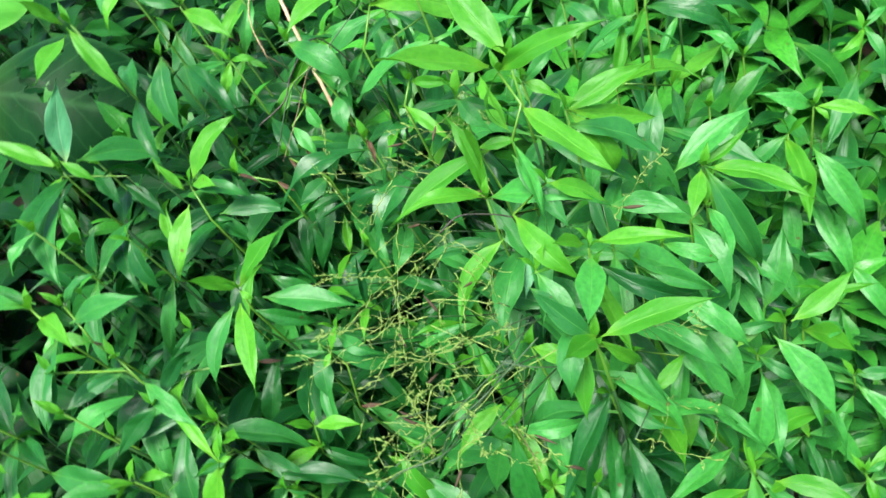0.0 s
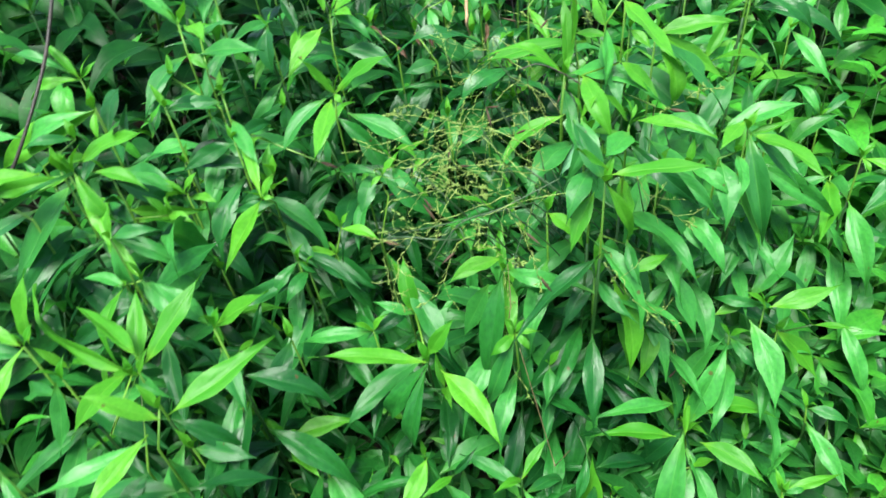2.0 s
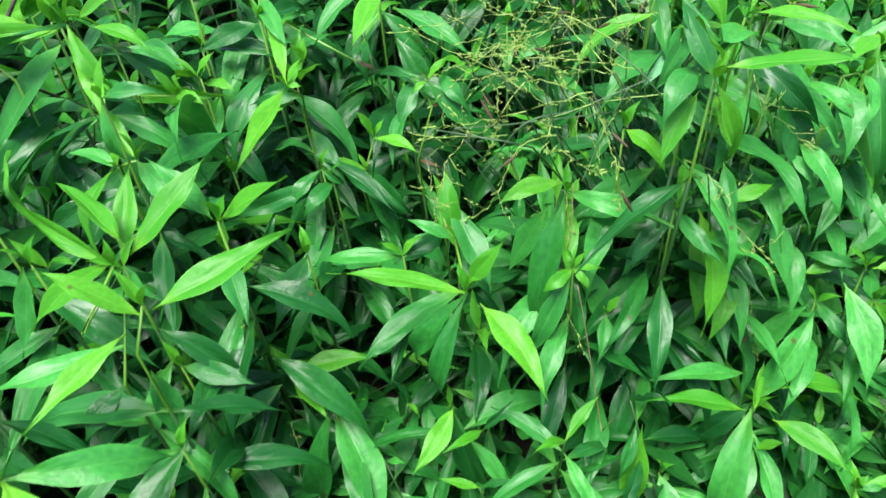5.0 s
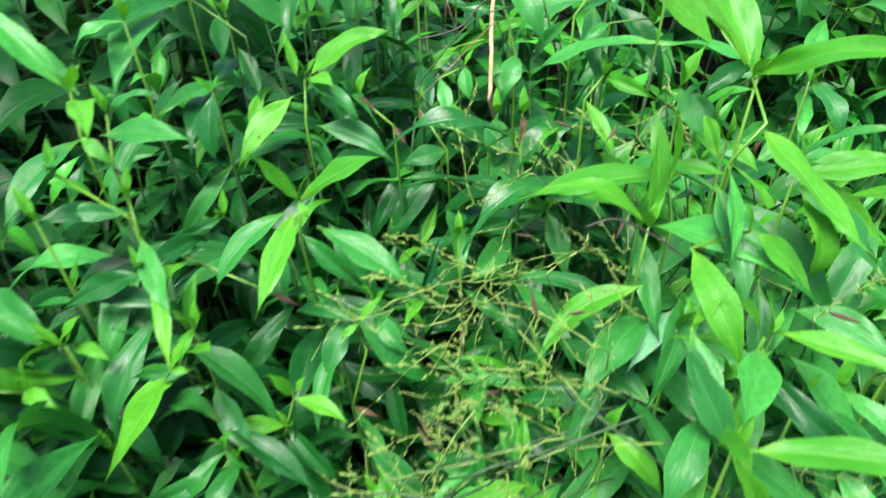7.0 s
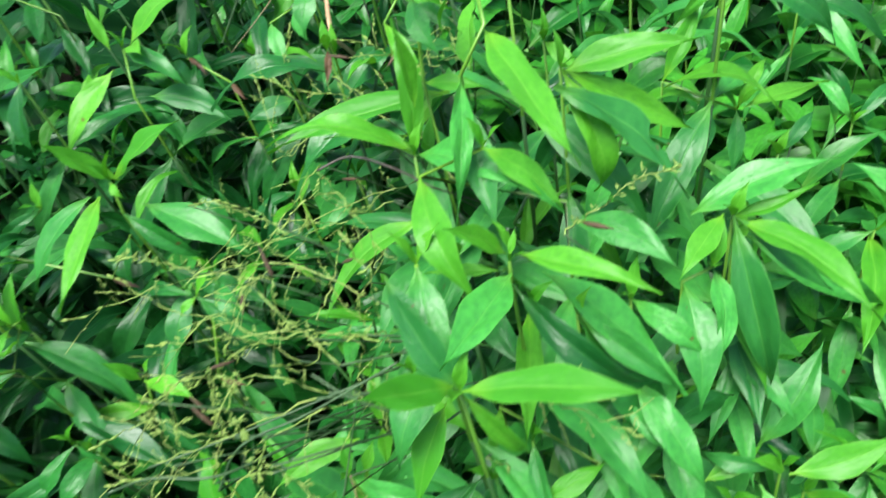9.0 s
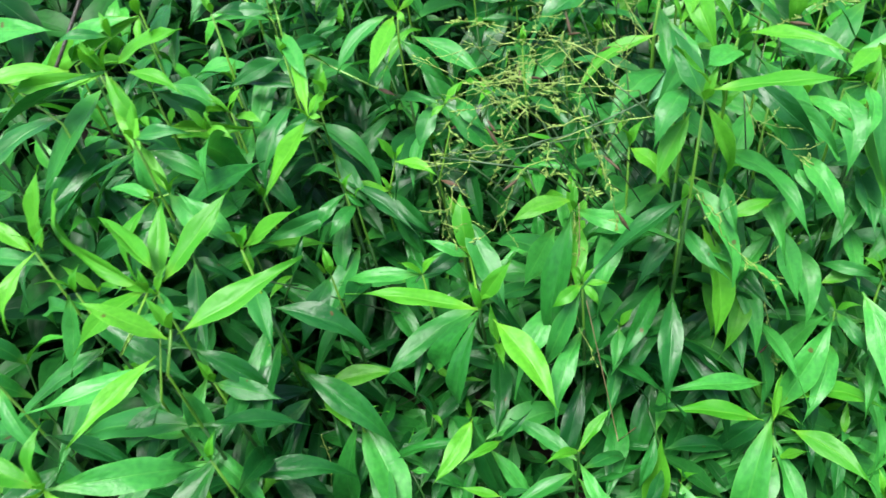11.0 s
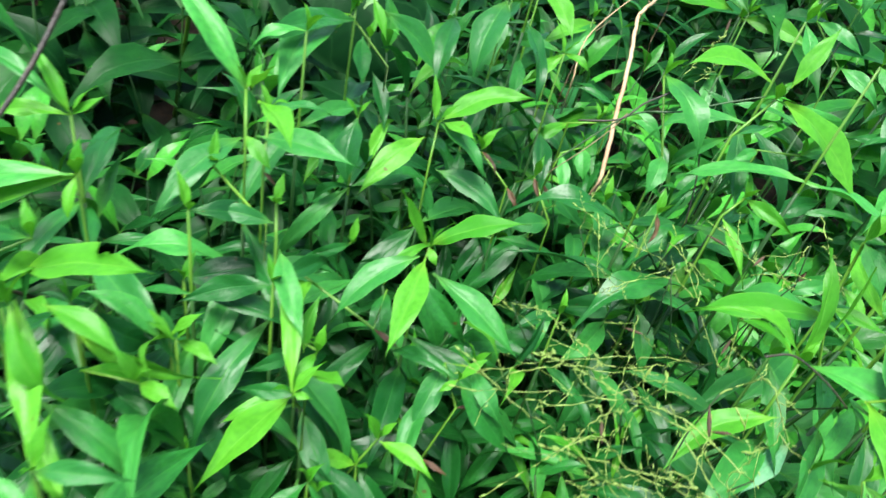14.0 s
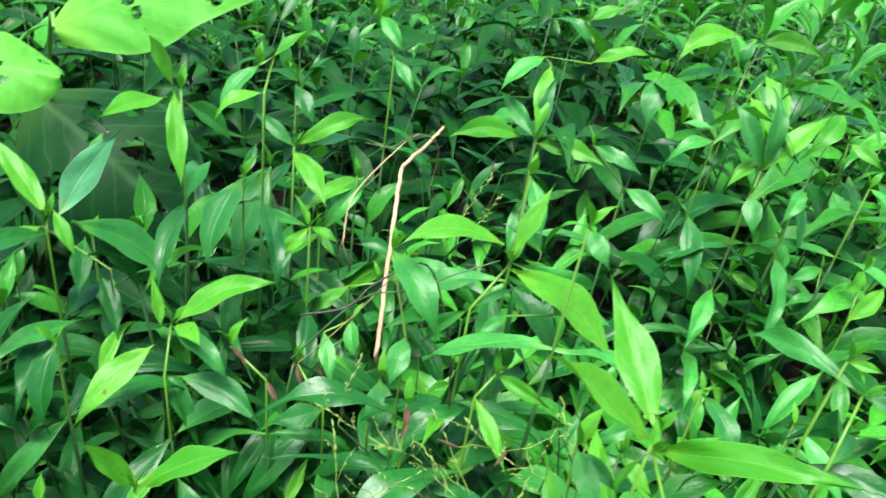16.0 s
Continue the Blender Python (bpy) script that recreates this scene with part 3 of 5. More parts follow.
herb([(-0.001, 0.227, 0.377), (-0.001, 0.228, 0.364)],
     [(1, -5, -32, 67, 0.21, 2, 52, 4), ((-0.003, 0.230, 0.377), -131, 51, 36, 0.25, 0, -30, 0.01, -0.04), ((-0.003, 0.227, 0.371), -175, -14, 32, 0.17, 0, 0, 0.03, 0.02),
      ((-0.000, 0.229, 0.379), -12, 9, 53, 0.18, 0, 0, 0.06, -0.01), ((-0.000, 0.225, 0.373), -97, 17, 56, 0.27, 1, 0, 0.00, 0.01), ((0.009, 0.234, 0.366), -10, -37, 74, 0.24, 1, 0, -0.01, 0.06),
      ((-0.000, 0.224, 0.384), 88, 48, 10, 0.27, 0, 5, 0.06, -0.02)])
herb([(-0.004, 0.178, 0.368)],
     [(0, 21, -65, 50, 0.17, 0, 59, 2), (0, 148, 38, 43, 0.33, 1, -29, 1), ((-0.001, 0.173, 0.378), 3, 20, 60, 0.22, 0, 0, -0.00, 0.04),
      ((-0.003, 0.172, 0.382), -119, 45, 44, 0.26, 0, -20, -0.01, -0.00), ((-0.009, 0.177, 0.360), -101, -51, 41, 0.27, 0, 0, 0.02, -0.04)])
herb([(-0.055, 0.275, 0.373), (-0.053, 0.269, 0.344)],
     [(0, -160, 10, 61, 0.20, 0, -18, 4), (0, -22, 9, 75, 0.22, 1, 9, 2), (0, 118, 52, 55, 0.22, 0, 30, 1),
      ((-0.049, 0.262, 0.350), -128, -28, 63, 0.23, 0, 0, 0.04, -0.13), ((-0.033, 0.284, 0.333), -50, -3, 37, 0.27, 1, 40, 0.05, 0.10), ((-0.057, 0.280, 0.371), -157, 18, 38, 0.26, 0, -5, 0.06, -0.09),
      ((-0.032, 0.276, 0.328), -109, -26, 40, 0.27, 4, 0, 0.03, 0.00)])
herb([(-0.035, 0.306, 0.438), (-0.025, 0.286, 0.431), (-0.033, 0.279, 0.413)],
     [(0, -14, 27, 74, 0.20, 0, 46, 3), (0, -89, -43, 30, 0.25, 0, 62, 4), (2, -76, -27, 57, 0.19, 1, -17, 1),
      ((-0.035, 0.278, 0.403), -56, -29, 55, 0.24, 1, 0, 0.05, 0.00), ((-0.027, 0.290, 0.427), -49, -6, 73, 0.20, 0, 0, 0.01, -0.01), ((-0.035, 0.296, 0.402), 107, -2, 60, 0.17, 0, -45, 0.01, 0.02),
      ((-0.039, 0.304, 0.444), -134, 41, 81, 0.25, 0, -30, -0.00, -0.02)])
herb([(0.073, 0.301, 0.342)],
     [(0, -41, -60, 88, 0.22, 1, 34, 2), (0, 20, -46, 81, 0.14, 1, 62, 1), ((0.057, 0.308, 0.331), 27, 18, 64, 0.26, 1, 20, 0.06, 0.04),
      ((0.072, 0.311, 0.329), 27, 20, 40, 0.19, 0, 0, 0.04, -0.10), ((0.075, 0.304, 0.336), -36, 1, 67, 0.24, 0, 0, 0.06, 0.06)])
herb([(0.070, 0.393, 0.324), (0.032, 0.391, 0.337)],
     [(0, 68, 31, 31, 0.25, 0, 4, 4), (1, 73, 34, 46, 0.25, 0, 15, 2), (0, -76, -57, 37, 0.30, 1, 1, 1),
      ((0.033, 0.387, 0.336), -23, 12, 60, 0.24, 0, 5, 0.19, 0.09), ((0.072, 0.389, 0.328), 45, -8, 60, 0.21, 0, 0, 0.05, -0.02)])
herb([(0.122, 0.258, 0.220)],
     [(0, 175, -13, 41, 0.25, 1, -50, 4), ((0.124, 0.251, 0.227), 31, 16, 55, 0.27, 0, 15, 0.03, -0.05), ((0.112, 0.270, 0.212), 67, 34, 65, 0.27, 1, 0, 0.08, -0.06),
      ((0.115, 0.252, 0.207), -57, -32, 73, 0.27, 1, 20, 0.04, 0.08), ((0.124, 0.257, 0.218), -151, 45, 34, 0.26, 0, -20, 0.06, -0.02)])
herb([(0.205, 0.354, 0.129)],
     [(0, -47, -43, 75, 0.26, 1, 26, 3), (0, 179, 22, 45, 0.25, 1, -24, 2)])
herb([(0.092, 0.183, 0.137), (0.091, 0.186, 0.140)],
     [(1, 76, 45, 79, 0.30, 1, 9, 2), (1, -150, -61, 70, 0.24, 2, -28, 1), (1, -60, -71, 113, 0.24, 1, 33, 4),
      ((0.092, 0.178, 0.140), 107, 53, 38, 0.17, 0, 15, 0.02, 0.04), ((0.094, 0.189, 0.153), 23, -13, 82, 0.18, 0, 0, 0.05, 0.13), ((0.084, 0.164, 0.155), -155, 7, 67, 0.21, 0, 0, 0.06, -0.02),
      ((0.080, 0.195, 0.154), -143, 7, 78, 0.17, 1, 0, 0.08, 0.02), ((0.102, 0.170, 0.149), -22, 3, 55, 0.27, 0, 25, 0.06, 0.07)])
herb([(0.180, 0.193, 0.081)],
     [(0, 35, 7, 55, 0.19, 0, 15, 1), (0, 28, 5, 21, 0.30, 1, 20, 4), (0, -87, -43, 38, 0.30, 0, -13, 3),
      (0, 134, 43, 24, 0.30, 0, -24, 2)])
herb([(0.041, 0.108, 0.053)],
     [(0, 31, 8, 31, 0.30, 0, 12, 2), (0, -150, -7, 107, 0.20, 1, -50, 1), ((0.040, 0.117, 0.048), 112, 68, 82, 0.24, 0, 0, 0.02, -0.01),
      ((0.035, 0.107, 0.052), -170, 14, 60, 0.26, 0, -5, 0.06, -0.03)])
herb([(0.083, 0.340, 0.291)],
     [(0, -58, -45, 67, 0.25, 1, 20, 3), (0, 8, -31, 94, 0.20, 1, 51, 2)])
herb([(0.023, 0.231, 0.348)],
     [(0, -10, -29, 50, 0.24, 1, 29, 2), (0, -3, -59, 90, 0.27, 2, 46, 1)])
herb([(-0.204, -0.016, 0.295), (-0.199, -0.031, 0.279)],
     [((-0.188, -0.023, 0.309), 60, 12, 69, 0.22, 0, 0, 0.03, -0.05), ((-0.191, -0.027, 0.308), -156, 36, 46, 0.26, 0, 0, 0.06, 0.03), ((-0.201, -0.031, 0.293), -97, -8, 56, 0.19, 0, 0, 0.04, 0.01),
      ((-0.204, -0.032, 0.284), -130, -3, 64, 0.22, 1, 0, 0.03, 0.06), ((-0.204, -0.025, 0.255), -32, -68, 51, 0.27, 1, 0, -0.02, 0.02)])
herb([(-0.240, 0.006, 0.280)],
     [(0, 166, 16, 95, 0.15, 0, -56, 3), (0, 179, -40, 30, 0.14, 1, -61, 1), ((-0.238, 0.011, 0.286), 77, 29, 65, 0.22, 0, 0, 0.05, -0.04)])
herb([(-0.210, 0.046, 0.292)],
     [(0, 129, -31, 31, 0.19, 1, -11, 4), ((-0.217, 0.052, 0.284), 10, 44, 64, 0.25, 0, 20, -0.00, -0.00), ((-0.220, 0.052, 0.284), 177, 33, 47, 0.27, 1, -15, 0.06, -0.02)])
herb([(-0.298, -0.014, 0.306)],
     [(0, -81, -35, 45, 0.21, 0, 8, 3), ((-0.303, -0.008, 0.299), 86, 66, 51, 0.26, 0, 0, 0.08, -0.02), ((-0.301, -0.013, 0.303), -179, 25, 43, 0.21, 0, 0, 0.04, 0.04),
      ((-0.301, -0.011, 0.290), -162, -1, 56, 0.20, 1, 0, 0.06, -0.01)])
herb([(-0.274, -0.074, 0.278)],
     [(0, -14, -36, 53, 0.26, 1, 30, 2), ((-0.270, -0.078, 0.284), -124, -38, 49, 0.25, 0, 0, -0.03, -0.10), ((-0.281, -0.072, 0.274), 176, -16, 46, 0.18, 0, 30, 0.01, -0.02),
      ((-0.278, -0.070, 0.277), 45, 69, 48, 0.27, 0, 10, 0.06, -0.03), ((-0.277, -0.075, 0.277), -104, 27, 31, 0.27, 1, -30, 0.03, -0.07), ((-0.279, -0.071, 0.282), 172, 17, 53, 0.27, 2, -5, 0.04, -0.02)])
herb([(-0.336, 0.089, 0.345)],
     [(0, -153, -10, 62, 0.21, 0, -56, 3), (0, -141, -23, 30, 0.34, 0, -33, 2), ((-0.346, 0.096, 0.332), -120, -45, 90, 0.27, 1, 0, 0.03, 0.01),
      ((-0.341, 0.098, 0.337), -36, -21, 69, 0.18, 0, 0, 0.00, 0.02)])
herb([(-0.426, 0.198, 0.334)],
     [(0, -147, -17, 44, 0.23, 0, -22, 3), (0, 168, 32, 44, 0.21, 0, -19, 2), (0, 53, 35, 22, 0.26, 0, 43, 1),
      (0, -175, -7, 79, 0.14, 1, -13, 4)])
herb([(-0.391, 0.171, 0.330)],
     [(0, -55, -49, 25, 0.35, 0, 13, 2), (0, -157, -31, 111, 0.25, 0, -34, 1), (0, -157, -41, 80, 0.24, 1, -33, 4)])
herb([(-0.420, 0.045, 0.352)],
     [(0, -38, -24, 56, 0.25, 0, 8, 1), (0, 146, 76, 42, 0.28, 0, -45, 4), (0, -138, 22, 45, 0.35, 1, -43, 3),
      (0, 67, -50, 36, 0.24, 1, 61, 2)])
herb([(-0.190, -0.106, 0.299)],
     [(0, -167, 10, 50, 0.26, 0, -12, 4), (0, -130, -3, 71, 0.26, 0, -50, 3), (0, -105, -10, 70, 0.17, 0, -33, 2),
      (0, -12, -11, 74, 0.26, 0, 18, 1), (0, 111, 45, 31, 0.21, 0, -16, 4), (0, 58, -33, 69, 0.25, 1, 35, 3)])
herb([(-0.119, 0.420, 0.423), (-0.130, 0.398, 0.401)],
     [(0, 39, -18, 60, 0.21, 1, 59, 4), (1, 135, -57, 56, 0.21, 1, -98, 2), (1, 61, 3, 38, 0.17, 1, 23, 1),
      ((-0.117, 0.402, 0.439), 74, 55, 42, 0.23, 0, 0, 0.05, -0.00), ((-0.126, 0.425, 0.429), -137, 1, 64, 0.26, 0, -15, 0.09, -0.12), ((-0.116, 0.399, 0.432), 8, -31, 82, 0.25, 0, 25, 0.00, 0.14)])
herb([(-0.302, 0.516, 0.390)],
     [(0, 178, 22, 39, 0.30, 1, -32, 1), (0, 52, 17, 61, 0.26, 0, 32, 4), ((-0.299, 0.509, 0.390), -33, -18, 56, 0.27, 0, 25, 0.05, 0.06)])
herb([(-0.251, 0.450, 0.376)],
     [(0, -128, -46, 34, 0.30, 0, -40, 1), (0, 2, -16, 23, 0.30, 0, 26, 4), (0, 155, -28, 57, 0.17, 1, -45, 3)])
herb([(-0.162, 0.705, 0.379)],
     [(0, 93, 58, 62, 0.25, 1, -12, 2), (0, 139, 12, 72, 0.23, 1, -35, 1), ((-0.176, 0.721, 0.370), -141, -4, 77, 0.26, 0, -45, 0.01, -0.13)])
herb([(-0.007, 0.865, 0.485), (-0.002, 0.815, 0.369)],
     [(0, 63, 51, 45, 0.30, 0, 42, 1), (0, -91, -75, 33, 0.45, 1, 16, 4), ((-0.019, 0.867, 0.482), -132, -22, 86, 0.26, 0, -30, 0.13, -0.14),
      ((-0.003, 0.866, 0.482), 8, 1, 67, 0.27, 0, 60, -0.04, 0.14)])
herb([(-0.270, 0.509, 0.333)],
     [(0, -124, -38, 31, 0.35, 0, -24, 2), (0, -17, -31, 23, 0.30, 0, 36, 1), (0, 79, 27, 61, 0.26, 1, 20, 4)])
herb([(-0.216, 0.564, 0.303)],
     [(0, 2, -15, 53, 0.30, 1, 27, 4), ((-0.215, 0.590, 0.294), -118, -18, 107, 0.21, 0, 0, 0.06, -0.03)])
herb([(-0.123, 0.389, 0.267)],
     [(0, 55, 3, 77, 0.25, 0, 2, 4), (0, -176, 12, 20, 0.30, 0, -55, 3), (0, -43, -45, 51, 0.35, 1, 5, 2),
      (0, -164, -30, 65, 0.30, 1, -50, 1)])
herb([(-0.003, 0.310, 0.398)],
     [(0, 24, -35, 73, 0.19, 0, 64, 1), (0, -26, -70, 59, 0.25, 0, 13, 4), ((-0.002, 0.296, 0.400), -5, -37, 71, 0.27, 1, 5, 0.03, 0.10),
      ((-0.004, 0.312, 0.394), 19, 12, 55, 0.26, 0, 15, 0.04, 0.01)])
herb([(-0.030, 0.244, 0.348)],
     [(0, 77, 2, 56, 0.19, 1, 20, 1)])
herb([(-0.286, 0.056, 0.291)],
     [(0, 26, -70, 32, 0.21, 1, 69, 4), ((-0.283, 0.054, 0.292), -174, -1, 35, 0.26, 1, 0, 0.09, -0.07)])
herb([(-0.274, 0.052, 0.343)],
     [(0, 90, -80, 43, 0.21, 1, 144, 4), (0, 39, -29, 19, 0.25, 1, 22, 3), (0, 29, 4, 33, 0.28, 1, 18, 2)])
herb([(-0.332, 0.090, 0.348)],
     [(0, -5, -50, 44, 0.26, 0, 55, 3), (0, -104, -19, 104, 0.14, 2, 4, 2), ((-0.328, 0.100, 0.343), 7, -13, 40, 0.26, 0, 0, 0.10, 0.04)])
herb([(-0.150, 0.136, 0.210)],
     [(0, -158, -13, 61, 0.23, 1, -32, 2), (0, -111, -31, 8, 0.30, 2, -11, 1), (0, 69, -4, 37, 0.36, 2, 31, 4)])
herb([(0.059, 0.408, 0.431), (0.052, 0.379, 0.405)],
     [(1, -111, -2, 49, 0.15, 0, -20, 1), (1, -11, -26, 55, 0.28, 2, 27, 4), (0, 136, -19, 73, 0.18, 1, -30, 3),
      (0, 4, -13, 31, 0.28, 1, 37, 2), (0, -58, 47, 20, 0.19, 0, 58, 1), (1, 89, -39, 104, 0.17, 1, 32, 4)])
herb([(0.173, 0.402, 0.270)],
     [(0, -20, -12, 46, 0.24, 0, 8, 4), (0, 128, -1, 34, 0.27, 1, -36, 3), (0, 173, 24, 47, 0.30, 1, -48, 2),
      (0, 61, 31, 21, 0.28, 0, 11, 1), (0, -44, -35, 16, 0.30, 0, 14, 4)])
herb([(0.156, 0.396, 0.251)],
     [(0, -163, -44, 55, 0.28, 1, -23, 2), ((0.155, 0.401, 0.243), -93, -1, 89, 0.17, 0, 0, 0.04, 0.05)])
herb([(0.225, 0.396, 0.073)],
     [(0, 71, 32, 63, 0.30, 1, 19, 2), (0, -43, -35, 51, 0.28, 1, 27, 1), (0, 139, -23, 38, 0.28, 2, -21, 4)])
herb([(0.149, 0.503, 0.238)],
     [(0, -72, 16, 73, 0.17, 1, -2, 1), (0, 135, 9, 47, 0.25, 1, -25, 4), (0, 63, 3, 50, 0.21, 1, 21, 3)])
herb([(0.228, 0.473, 0.272)],
     [(0, -146, -12, 33, 0.25, 0, -53, 4), (0, 34, 12, 26, 0.30, 1, 15, 3), (0, -67, -38, 34, 0.30, 1, -6, 2)])
herb([(-0.311, 0.483, 0.257)],
     [(0, -55, 15, 110, 0.15, 1, 36, 3), (0, 15, 4, 52, 0.26, 1, 55, 2), (0, 161, -68, 76, 0.16, 2, -61, 1)])
herb([(0.224, 0.878, 0.170)],
     [(0, 31, 27, 60, 0.22, 0, 41, 1), (0, 167, 35, 93, 0.22, 0, -21, 4), (0, 0, -19, 65, 0.25, 1, 51, 3),
      (0, 136, 53, 65, 0.20, 0, -1, 2), ((0.224, 0.873, 0.175), -171, -2, 117, 0.27, 1, -45, 0.02, -0.12)])
herb([(0.042, 0.706, 0.234)],
     [(0, 138, 52, 38, 0.30, 1, -30, 1), (0, 3, -14, 31, 0.30, 1, 31, 4), (0, 175, 26, 53, 0.30, 1, -34, 3)])
herb([(0.019, 0.679, 0.426)],
     [(0, 157, 43, 63, 0.28, 1, -46, 3), (0, 60, 50, 35, 0.25, 1, 11, 2), (0, 46, 42, 76, 0.28, 0, 21, 1),
      (0, 114, 57, 67, 0.25, 1, -13, 4), ((0.017, 0.691, 0.435), -128, -43, 42, 0.27, 0, -20, 0.07, -0.02)])
herb([(-0.341, 0.088, 0.348)],
     [(0, 112, -44, 74, 0.12, 0, -9, 2), ((-0.354, 0.082, 0.347), -129, 2, 54, 0.25, 0, -15, 0.07, -0.03)])
herb([(-0.317, 0.158, 0.280)],
     [(0, -50, 12, 50, 0.14, 0, 35, 4), ((-0.316, 0.151, 0.284), -158, 24, 46, 0.26, 1, -15, 0.06, -0.12), ((-0.316, 0.162, 0.273), 1, 3, 28, 0.27, 0, 15, 0.09, 0.06)])
herb([(-0.269, 0.202, 0.265)],
     [(0, -116, -2, 32, 0.30, 2, -29, 1)])
herb([(-0.285, 0.140, 0.224)],
     [(0, -61, 43, 123, 0.20, 1, 20, 4)])
herb([(-0.225, 0.161, 0.235)],
     [(0, -104, -36, 37, 0.33, 2, 5, 3), (0, 8, -28, 20, 0.30, 2, 60, 2)])
herb([(-0.215, 0.201, 0.209)],
     [(0, -8, -28, 51, 0.30, 2, 40, 2), (0, -150, 9, 39, 0.32, 0, -25, 1)])
herb([(-0.018, 0.200, 0.165)],
     [((-0.008, 0.183, 0.181), -88, -60, 49, 0.27, 1, 0, 0.03, -0.04), ((-0.018, 0.212, 0.155), -18, 11, 40, 0.27, 0, 20, 0.06, 0.01)])
herb([(-0.219, 0.164, 0.224)],
     [(0, -99, -19, 36, 0.36, 2, -29, 4), (0, -139, -16, 79, 0.20, 1, -44, 3)])
herb([(-0.345, 0.126, 0.309)],
     [(0, 54, -45, 53, 0.29, 2, 72, 3), (0, -159, 1, 15, 0.30, 1, -12, 2)])
herb([(-0.284, 0.592, 0.476), (-0.263, 0.579, 0.453)],
     [(0, -25, -30, 39, 0.33, 1, 35, 2), (1, -27, -31, 35, 0.33, 1, 27, 1)], fewer=True)
herb([(-0.156, 0.766, 0.476), (-0.140, 0.767, 0.450), (-0.141, 0.749, 0.446), (-0.183, 0.757, 0.437), (-0.174, 0.744, 0.435)],
     [(0, 39, 25, 43, 0.43, 0, 25, 1), (1, 173, 16, 55, 0.30, 1, -34, 4), (2, 29, 14, 58, 0.29, 0, 36, 3),
      (3, -122, -36, 61, 0.38, 1, -16, 2), (4, -76, -47, 74, 0.28, 0, 13, 1)], fewer=True)
herb([(0.064, 0.724, 0.475), (0.058, 0.699, 0.417)],
     [(0, -121, -37, 60, 0.31, 0, -39, 4), (1, -108, -42, 41, 0.37, 1, -16, 3)], fewer=True)
herb([(-0.087, 0.396, 0.470)],
     [(0, -31, -33, 22, 0.50, 1, 46, 3)], fewer=True)
herb([(-0.303, 0.461, 0.464), (-0.310, 0.489, 0.460), (-0.288, 0.444, 0.456)],
     [(0, -100, -44, 43, 0.39, 1, -4, 2), (1, 53, 37, 32, 0.30, 0, 25, 1), (2, -125, -32, 35, 0.30, 0, -24, 4)], fewer=True)
herb([(-0.127, 0.454, 0.459)],
     [(0, -49, -42, 39, 0.34, 1, 13, 1)], fewer=True)
herb([(0.015, 0.848, 0.458), (0.005, 0.834, 0.439)],
     [(1, -47, -42, 54, 0.48, 0, 6, 3), ((0.011, 0.846, 0.460), -50, -32, 67, 0.27, 0, 30, 0.07, 0.04)], fewer=True)
herb([(-0.079, 0.784, 0.445)],
     [(0, -83, -47, 60, 0.42, 1, 19, 3)], fewer=True)
herb([(0.047, 0.414, 0.442)],
     [(0, -1, 3, 17, 0.35, 0, 44, 2)], fewer=True)
herb([(-0.051, 0.689, 0.440), (-0.022, 0.692, 0.432)],
     [(0, 1, 5, 30, 0.35, 1, 32, 1), (1, -135, -26, 52, 0.28, 1, -27, 4)], fewer=True)
herb([(0.107, 0.716, 0.428)],
     [(0, -37, -37, 34, 0.40, 1, 8, 4)], fewer=True)
herb([(-0.061, 0.305, 0.426), (-0.060, 0.307, 0.423), (-0.056, 0.296, 0.394), (-0.046, 0.281, 0.373)],
     [(0, -43, -29, 28, 0.39, 1, 42, 3), (1, -16, -19, 23, 0.35, 1, 31, 2), (2, 0, 3, 29, 0.30, 0, 35, 1),
      (3, -2, 1, 30, 0.30, 0, 34, 4), ((-0.048, 0.303, 0.385), -143, -3, 80, 0.19, 0, 0, 0.00, -0.06), ((-0.053, 0.278, 0.396), 164, 82, 36, 0.24, 0, 0, 0.00, -0.04)], fewer=True)
herb([(0.111, 0.853, 0.420), (0.121, 0.860, 0.368)],
     [(0, -16, -19, 40, 0.40, 0, 41, 2), (1, -46, -41, 40, 0.69, 1, 19, 1)], fewer=True)
herb([(-0.333, 0.569, 0.412)],
     [(0, -31, -34, 38, 0.42, 2, 24, 1)], fewer=True)
herb([(-0.181, 0.406, 0.412), (-0.158, 0.388, 0.375)],
     [(0, -30, -32, 57, 0.35, 1, 12, 4), (1, -82, -39, 30, 0.49, 1, -1, 3)], fewer=True)
herb([(-0.110, 0.658, 0.409), (-0.076, 0.651, 0.386)],
     [(0, -9, -11, 48, 0.30, 1, 56, 3), (1, -15, -18, 48, 0.35, 1, 31, 2)], fewer=True)
herb([(0.020, 0.682, 0.404)],
     [(0, -60, -45, 37, 0.49, 1, 23, 2)], fewer=True)
herb([(-0.018, 0.256, 0.401), (-0.037, 0.241, 0.397), (0.009, 0.270, 0.366)],
     [(1, -45, -30, 52, 0.30, 0, 22, 4), ((-0.017, 0.252, 0.405), -4, -36, 38, 0.27, 0, 35, -0.03, 0.07), ((0.012, 0.267, 0.359), -21, 3, 48, 0.27, 1, 30, 0.03, 0.10)], fewer=True)
herb([(-0.089, 0.425, 0.398), (-0.112, 0.414, 0.394)],
     [(0, 3, 6, 34, 0.30, 1, 22, 4), (1, -124, -25, 23, 0.33, 1, -24, 3), ((-0.128, 0.436, 0.393), -65, -28, 64, 0.26, 1, 0, 0.04, -0.03)], fewer=True)
herb([(-0.353, 0.290, 0.391)],
     [(0, -126, -23, 32, 0.30, 1, -1, 3)], fewer=True)
